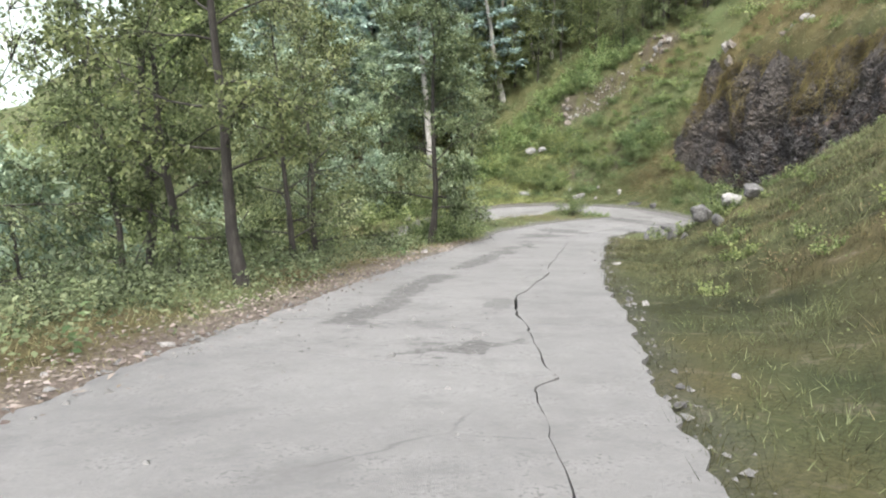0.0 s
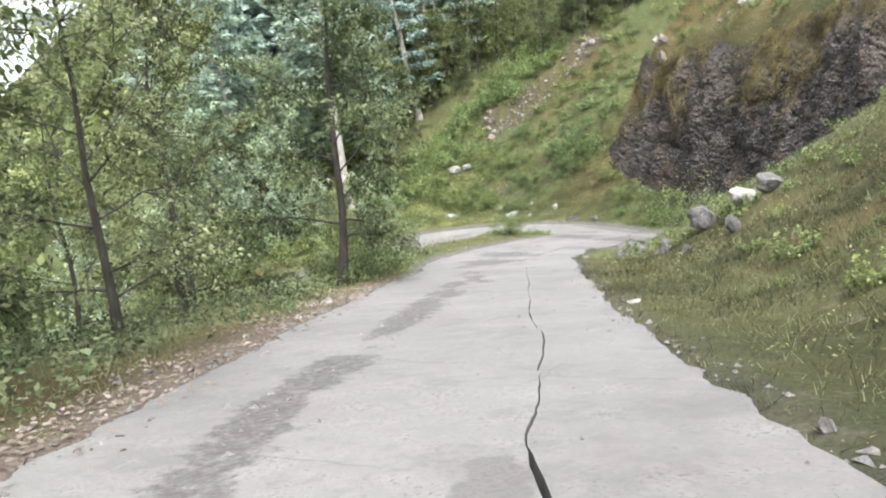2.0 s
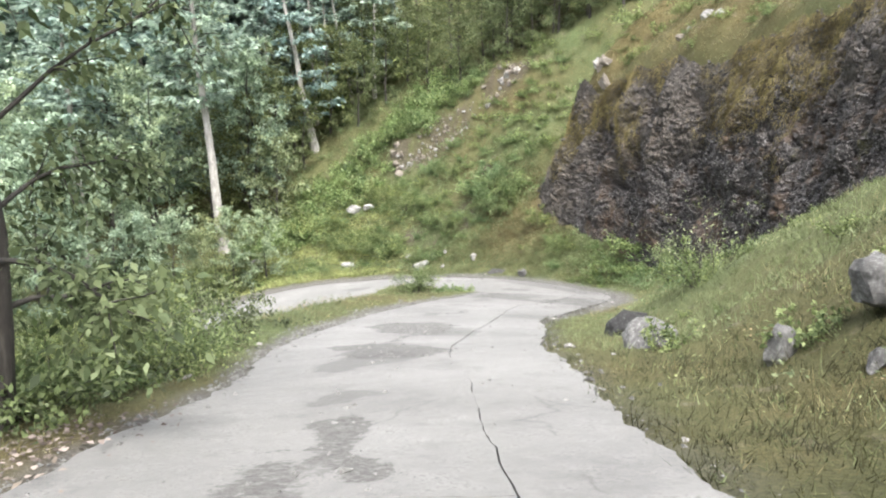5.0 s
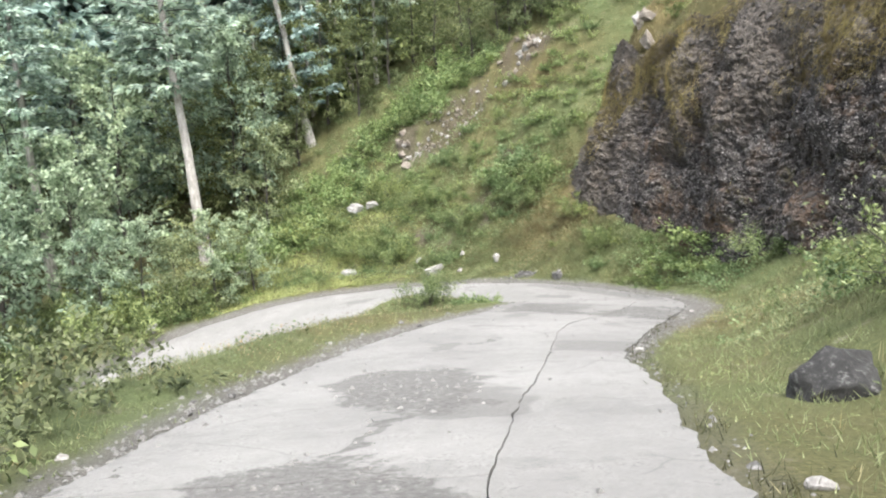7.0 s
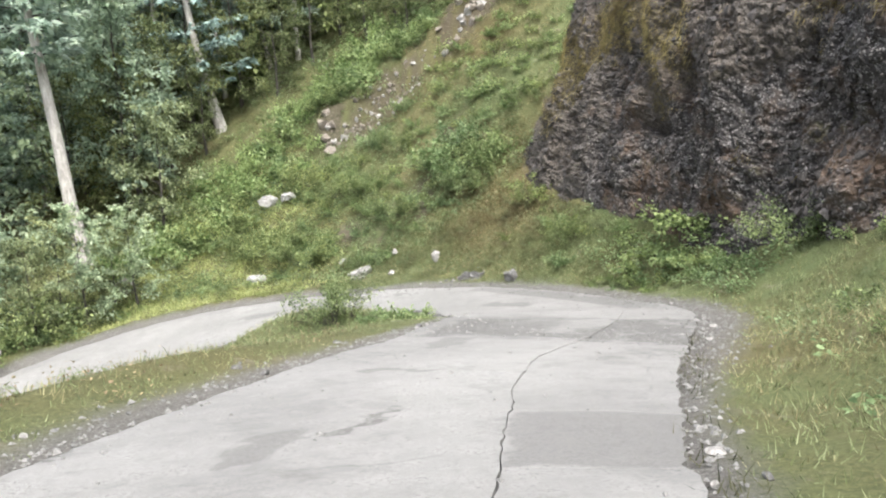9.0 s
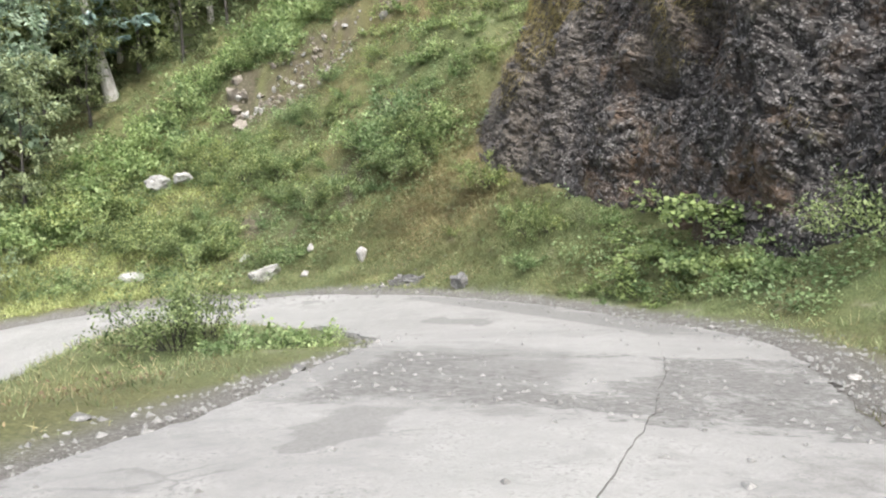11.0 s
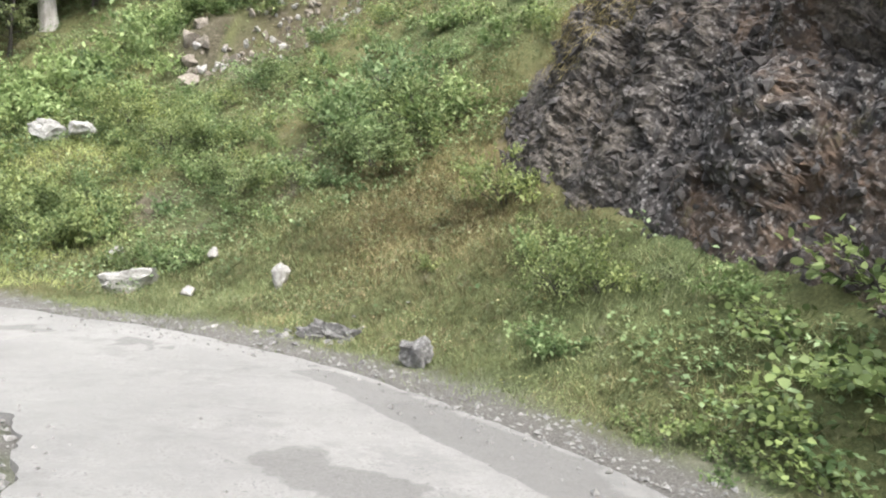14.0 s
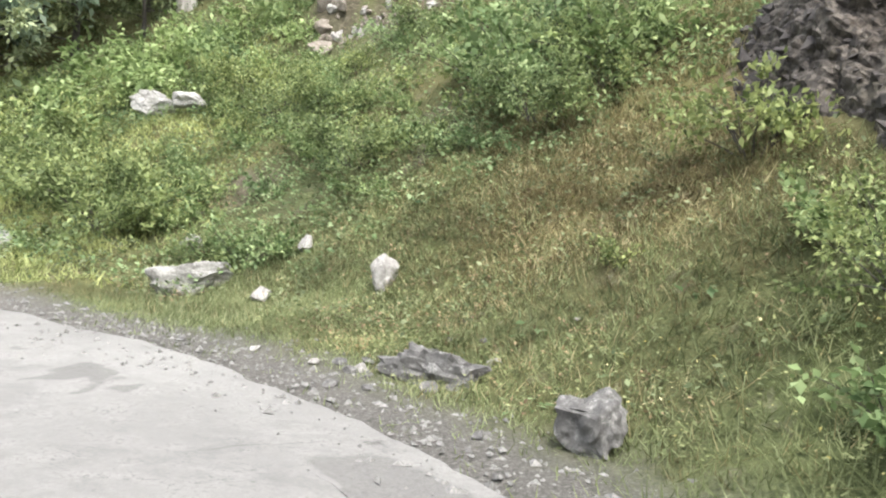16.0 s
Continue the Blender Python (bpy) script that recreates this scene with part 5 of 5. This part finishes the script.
thicket("far_woods", "distant green woods on the valley side", thick, 11)
for x, y in free_spots(20, -1.0, 4.0, 24, 30, 0.6, 0.9):
    if land(np.array([x]), np.array([y]))[2][0] > 0 or land(np.array([x]), np.array([y]))[1][0] > 3.2:
        continue
    stand(shrub_kinds, shrub_labels, "shrub", int(rng.choice([0, 2, 4])), x, y, rng.uniform(0, 360), rng.uniform(0.5, 0.8), "undergrowth beside the upper road")
for x, y in free_spots(60, 4, 19, 4, 62, 1.2, 1.6):
    if land(np.array([x]), np.array([y]))[2][0] < 0 or x > cliff_foot(y) - 0.4:
        continue
    stand(shrub_kinds, shrub_labels, "shrub", 4 if y < 42 else int(rng.choice([4, 4, 5])), x, y, rng.uniform(0, 360), rng.uniform(0.4, 0.75), "low plants on the bank")
thick = []
for x, y in free_spots(75, 13.5, 23, 64.5, 77, 0.7, 5.0):
    if (x < cliff_foot(y) - 0.6 or y > 65.5) and scree_field(x, y) < 0.3:
        thick.append((int(rng.choice([301, 305, 305, 306, 302])), x, y, rng.uniform(0, 360), rng.uniform(0.5, 0.95)))
for i in range(30):
    y = rng.uniform(38, 62.5)
    x = cliff_foot(y) - rng.uniform(0.5, 1.5)
    thick.append((int(rng.choice([302, 305, 312, 305])), x, y, rng.uniform(0, 360), rng.uniform(0.3, 0.65)))
for i in range(40):
    y = rng.uniform(37, 63)
    x = cliff_foot(y) + rng.uniform(2.0, 5.5)
    thick.append((int(rng.choice([301, 305, 305, 302])), x, y, rng.uniform(0, 360), rng.uniform(0.3, 0.7)))
for x, y in free_spots(70, 21, 33, 34, 74, 1.1, 5.0):
    if x > cliff_foot(y) + 2.6:
        thick.append((int(rng.choice([301, 303, 303, 305])), x, y, rng.uniform(0, 360), rng.uniform(0.6, 1.4)))
for x, y in free_spots(26, 3.5, 12, 3, 30, 1.0, 1.2):
    if land(np.array([x]), np.array([y]))[2][0] > 0:
        thick.append((305, x, y, rng.uniform(0, 360), rng.uniform(0.2, 0.45)))
thicket("slope_undergrowth", "low green bushes along the foot and top of the rock face", thick, 2)
thick = []
for x, y in free_spots(78, -10, 2, 5, 28, 0.8, 1.2):
    if land(np.array([x]), np.array([y]))[2][0] < 0:
        thick.append((int(rng.choice([311, 312, 312, 312])), x, y, rng.uniform(0, 360), rng.uniform(0.6, 1.05)))
thicket("verge_undergrowth", "green undergrowth beneath the trees beside the road", thick, 2)

# ---- grass, herbs, gravel ----
def scatter(n, rng, x0, x1, y0, y1, lo, hi, keep=None):
    x, y = rng.uniform(x0, x1, n), rng.uniform(y0, y1, n)
    z, d, s = land(x, y)
    ok = (d > lo) & (d < hi)
    steep = (np.abs(x - cliff_foot(y) - 0.4) < 1.2) & (cliff_part(y) > 0.4)
    ok &= ~steep
    ok &= scree_field(x, y) < 0.57
    if keep is not None:
        ok &= keep(x, y, d, s, rng.random(n))
    return np.stack([x, y, z], 1)[ok], d[ok], s[ok]


def blades(at, rng, per, length, wide):
    at = np.repeat(at, per, 0)
    n = len(at)
    at = at + np.stack([rng.normal(0, 0.06, n), rng.normal(0, 0.06, n), np.full(n, -0.02)], 1)
    way = unit(np.stack([rng.normal(0, 1.0, n), rng.normal(0, 1.0, n), rng.uniform(0.5, 1.3, n)], 1))
    L = rng.uniform(0.4, 1.3, n) * np.repeat(length, per)
    w = np.repeat(wide, per)
    side = unit(np.cross(way, np.array([0, 0, 1.0]) + rng.normal(0, 0.2, (n, 3))))
    return np.stack([at - side * w[:, None] / 2, at + side * w[:, None] / 2, at + way * L[:, None] + side * (rng.normal(0, 0.25, n) * L)[:, None]], 1)


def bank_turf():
    """Dense olive turf on the bank above the upper road, darkened for its shade."""
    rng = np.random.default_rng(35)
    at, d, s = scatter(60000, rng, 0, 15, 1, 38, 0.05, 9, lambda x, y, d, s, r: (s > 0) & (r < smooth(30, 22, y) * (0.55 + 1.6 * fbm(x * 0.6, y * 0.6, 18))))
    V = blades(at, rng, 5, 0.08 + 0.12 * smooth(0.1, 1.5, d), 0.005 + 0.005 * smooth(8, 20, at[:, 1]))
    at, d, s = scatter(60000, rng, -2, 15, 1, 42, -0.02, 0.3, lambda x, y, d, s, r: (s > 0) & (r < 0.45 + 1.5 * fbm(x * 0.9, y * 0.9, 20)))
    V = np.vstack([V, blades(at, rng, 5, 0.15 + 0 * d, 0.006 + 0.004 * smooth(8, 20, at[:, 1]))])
    tagged(new("bank_turf", soup("bank_turf", V, SHADED_TURF)), "dense olive-green turf on the bank above the road, coloured dark for shade", "grass", kind="stuff")


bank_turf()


def meadow():
    """Yellow-green grass above the lower road, made paler to show a patch of sun."""
    rng = np.random.default_rng(36)
    at, d, s = scatter(40000, rng, -1, 12, 64, 78, 1.2, 15, lambda x, y, d, s, r: (s > 0) & (r < smooth(12.5, 8.5, x + 0.25 * np.abs(y - 70)) * (0.75 + 1.4 * fbm(x * 0.6, y * 0.6, 38))))
    tagged(new("meadow_grass", soup("meadow_grass", blades(at, rng, 4, 0.22 + 0 * d, 0.035 + 0 * d), SUNLIT_MEADOW)), "pale yellow-green grass on the open slope, coloured as if sunlit", "grass", kind="stuff")


meadow()


def grass_stuff(name, label, mat, rng, dry, count):
    out = []
    for (x0, x1, y0, y1, share) in ((-9, 14, 1, 32, 0.45), (-4, 20, 32, 64, 0.42), (10, 19, 53, 66, 0.22), (0, 28, 60, 84, 0.2), (19.5, 27, 36, 66, 0.10)):
        keep = lambda x, y, d, s, r: (r < (dry_field(x, y) * 0.9 + 0.12 if dry else 1.0 - 0.75 * dry_field(x, y))) & (r > 0.9 * gravel_field(x, y, d, s) - 0.05) & (rng.random(len(x)) > (0.9 * (s > 0) * smooth(40, 33, y) if dry else 0.85 * turf_shade_field(x, y, s)))
        at, d, s = scatter(int(count * share), rng, x0, x1, y0, y1, 0.08, 24, keep)
        far = smooth(5, 45, at[:, 1]) * 0.4 + smooth(1, 8, d) * 0.6
        short = np.where((s < 0) & (at[:, 1] > 38), 0.8, 1.0)
        out.append(blades(at, rng, 6, short * (0.07 + 0.13 * smooth(0.1, 2.0, d) + 0.04 * far), 0.008 + 0.010 * far))
    return tagged(new(name, soup(name, np.vstack(out), mat)), label, "grass", kind="stuff")


grass_stuff("green_grass", "short and knee-high green grass on the banks", GRASS, np.random.default_rng(31), False, 70000)
grass_stuff("dry_grass", "brown and straw-coloured dry grass on the banks", STRAW, np.random.default_rng(32), True, 80000)


def hanging_grass():
    rng = np.random.default_rng(71)
    patch = fbm(FACE[:, 1] * 0.33, FACE[:, 2] * 0.28, 73) * 3.2 + 1.1 * smooth(0.4, 1.0, FACE_UP) - 0.4
    want = np.clip(patch, 0, 1) * (FACE_FADE > 0.3) * smooth(0.2, 0.45, FACE_UP)
    at = FACE[rng.random(len(FACE)) < want * 0.9]
    at = np.repeat(at, 5, 0)
    n = len(at)
    at = at + rng.normal(0, 0.05, (n, 3))
    way = unit(np.stack([rng.normal(-0.55, 0.3, n), rng.normal(0, 0.35, n), rng.normal(-0.5, 0.5, n)], 1))
    side = unit(np.cross(way, rng.normal(0, 1, (n, 3)))) * 0.007
    L = rng.uniform(0.08, 0.26, n)[:, None]
    V = np.stack([at - side, at + side, at + way * L - np.array([0, 0, 1.0]) * L * 0.4], 1)
    tagged(new("hanging_grass", soup("hanging_grass", V, TUSSOCK)), "withered olive grass and moss hanging from the rock face", "grass", kind="stuff")


hanging_grass()


def face_rubble():
    """Broken stones stuck in the rock face."""
    rng = np.random.default_rng(75)
    ok = (FACE_FADE > 0.25) & (rng.random(len(FACE)) < 0.085 * smooth(0.02, 0.1, FACE_UP))
    at = FACE[ok] + rng.normal(0, 0.03, (ok.sum(), 3))
    n = len(at)
    tri = np.array([[0, 1, 2], [0, 2, 3], [0, 3, 4], [0, 4, 1], [5, 2, 1], [5, 3, 2], [5, 4, 3], [5, 1, 4]])
    base = np.array([[0, 0, 1], [1, 0, 0], [0, 1, 0], [-1, 0, 0], [0, -1, 0], [0, 0, -1]], float)
    turn = np.linalg.qr(rng.normal(0, 1, (n, 3, 3)))[0]
    V = base[None] * (1 + rng.normal(0, 0.3, (n, 6, 3))) * np.array([1.3, 0.9, 0.6]) * np.clip(rng.gamma(2.0, 0.022, n) + 0.02, 0, 0.14)[:, None, None]
    V = np.einsum("nij,nkj->nki", turn, V) + at[:, None]
    tagged(new("face_rubble", soup("face_rubble", V[:, tri].reshape(-1, 3, 3), RUBBLE)), "dark and pale broken stones sticking in the rock face", "rubble", kind="stuff")


face_rubble()


def herb_stuff(name, label, mat, rng, boxes, size, per=9):
    out = []
    for n, x0, x1, y0, y1, lo, hi, side, tall in boxes:
        keep = (lambda x, y, d, s, r: (s * side > 0) & (fbm(x * 0.5, y * 0.5, 90) > -0.12)) if side else (lambda x, y, d, s, r: fbm(x * 0.5, y * 0.5, 90) > -0.05)
        at, d, s = scatter(n, rng, x0, x1, y0, y1, lo, hi, keep)
        at = np.repeat(at, per, 0)
        m = len(at)
        at = at + np.stack([rng.normal(0, 0.12, m), rng.normal(0, 0.12, m), rng.uniform(0.02, tall, m)], 1)
        axis = np.stack([rng.normal(0, 1, m), rng.normal(0, 1, m), rng.normal(0.15, 0.4, m)], 1)
        out.append(leaf_quads(at, axis, rng.uniform(0.6, 1.3, m) * size, 0.62, rng, 1.6))
    return tagged(new(name, soup(name, np.vstack(out), mat)), label, "herbs", kind="stuff")


herb_stuff("green_herbs", "leafy green weeds along the verge", WEED, np.random.default_rng(41),
           [(3600, -10, 2, 2, 30, 0.6, 8, -1, 0.35), (1700, 2, 20, 34, 64, 1.4, 9, 1, 0.2), (60, 5, 12, 20, 30, 1.4, 7, 1, 0.15), (5000, 2, 26, 60, 84, 1.8, 24, 1, 0.35), (260, -4, 7, 26, 50, 0.8, 6, -1, 0.2)], 0.075)
herb_stuff("small_herbs", "small leafy weeds in the grass above the bend", WEED, np.random.default_rng(43), [(3600, 11, 19, 53, 66, 1.2, 9, 1, 0.12), (600, 3, 14, 3, 34, 0.6, 6, 1, 0.08)], 0.042, 10)
herb_stuff("browned_herbs", "browned and reddish leaves of withering herbs on the slope", BROWNED, np.random.default_rng(45), [(900, 10, 18, 60, 69, 1.6, 10, 1, 0.22), (500, 11, 22, 68, 76, 3, 20, 1, 0.3), (200, 13, 17, 57, 63, 1.2, 6, 1, 0.12), (250, 2, 8, 36, 47, 0.6, 6, -1, 0.2), (300, 3, 12, 4, 26, 2.0, 8, 1, 0.15)], 0.045)
herb_stuff("yellow_flowers", "scattered small yellow flowers in the grass", FLOWER, np.random.default_rng(44), [(60, 15.5, 18, 54.5, 58, 1.2, 5, 1, 0.25), (50, 12, 17, 58, 64, 1.5, 5, 1, 0.2)], 0.03, 4)
herb_stuff("bright_herbs", "bright yellow-green leafy herbs on the slope", BRIGHT, np.random.default_rng(42),
           [(420, 17.2, 19.6, 47, 57, 1.6, 6, 1, 0.32), (4600, 2, 19, 63, 84, 2.2, 24, 1, 0.35), (160, 9, 18, 36, 60, 1.4, 6, 1, 0.15), (160, -8, 1, 2, 28, 0.5, 5, -1, 0.3)], 0.10)


def pebble_stuff():
    rng = np.random.default_rng(51)
    n = 190000
    x, y = rng.uniform(-6, 17, n), rng.uniform(0, 66, n)
    z, d, s = land(x, y)
    g = gravel_field(x, y, d, s)
    ok = (rng.random(n) < g * 0.8) & (d > -0.1)
    at = np.stack([x, y, z], 1)[ok]
    x, y = rng.uniform(-3, 17, 90000), rng.uniform(2, 61, 90000)
    d, z, side, idx = nearest(x, y, 0, len(MID))
    u = side * (d + MID[idx, 3]) / MID[idx, 3]
    z = z + 0.04 * fbm(x * 0.5, y * 0.5, 40) + 0.02 * fbm(x * 2.5, y * 2.5, 44) + 0.02 * (1 - u * u)
    want = 0.02 + 0.5 * worn(x, y) ** 2 + 0.45 * smooth(0.5, 1.0, u) * smooth(44, 49, y) + 0.3 * smooth(-0.8, -1.0, u)
    ok = (d < -0.05) & (rng.random(len(x)) < want)
    at = np.vstack([at, np.stack([x, y, z], 1)[ok]])
    n = len(at)
    tri = np.array([[0, 1, 2], [0, 2, 3], [0, 3, 1], [4, 2, 1], [4, 3, 2], [4, 1, 3]])
    base = np.array([[0, 0, 1], [1, 0, 0], [-0.5, 0.87, 0], [-0.5, -0.87, 0], [0, 0, -0.6]])
    V = base[None] * (1 + rng.normal(0, 0.25, (n, 5, 3))) * np.clip(rng.gamma(2.0, 0.008, n) + 0.006, 0, 0.045)[:, None, None] * np.array([1.2, 1, 0.7])
    a = rng.uniform(0, 6.283, n)
    R = np.stack([np.stack([np.cos(a), -np.sin(a)], 1), np.stack([np.sin(a), np.cos(a)], 1)], 1)
    V[..., :2] = np.einsum("nij,nkj->nki", R, V[..., :2])
    V = V + at[:, None]
    return tagged(new("gravel", soup("gravel", V[:, tri].reshape(-1, 3, 3), PEBBLE)), "loose grey gravel along the road's edges", "gravel", kind="stuff")


pebble_stuff()


def litter_stuff():
    rng = np.random.default_rng(61)
    at, d, s = scatter(30000, rng, -6, 2, 1, 24, -0.5, 1.6, lambda x, y, d, s, r: (s < 0) & (r < np.exp(-((d - 0.45) / 0.5) ** 2)))
    at[:, 2] += 0.02 + 0.17 * (d < 0.05)
    axis = np.stack([rng.normal(0, 1, len(at)), rng.normal(0, 1, len(at)), rng.normal(0, 0.15, len(at))], 1)
    return tagged(new("fallen_leaves", soup("fallen_leaves", leaf_quads(at, axis, rng.uniform(0.03, 0.08, len(at)), 0.6, rng, 3.0), LITTER)), "reddish-brown fallen leaves along the road's edge", "leaf litter", kind="stuff")


litter_stuff()
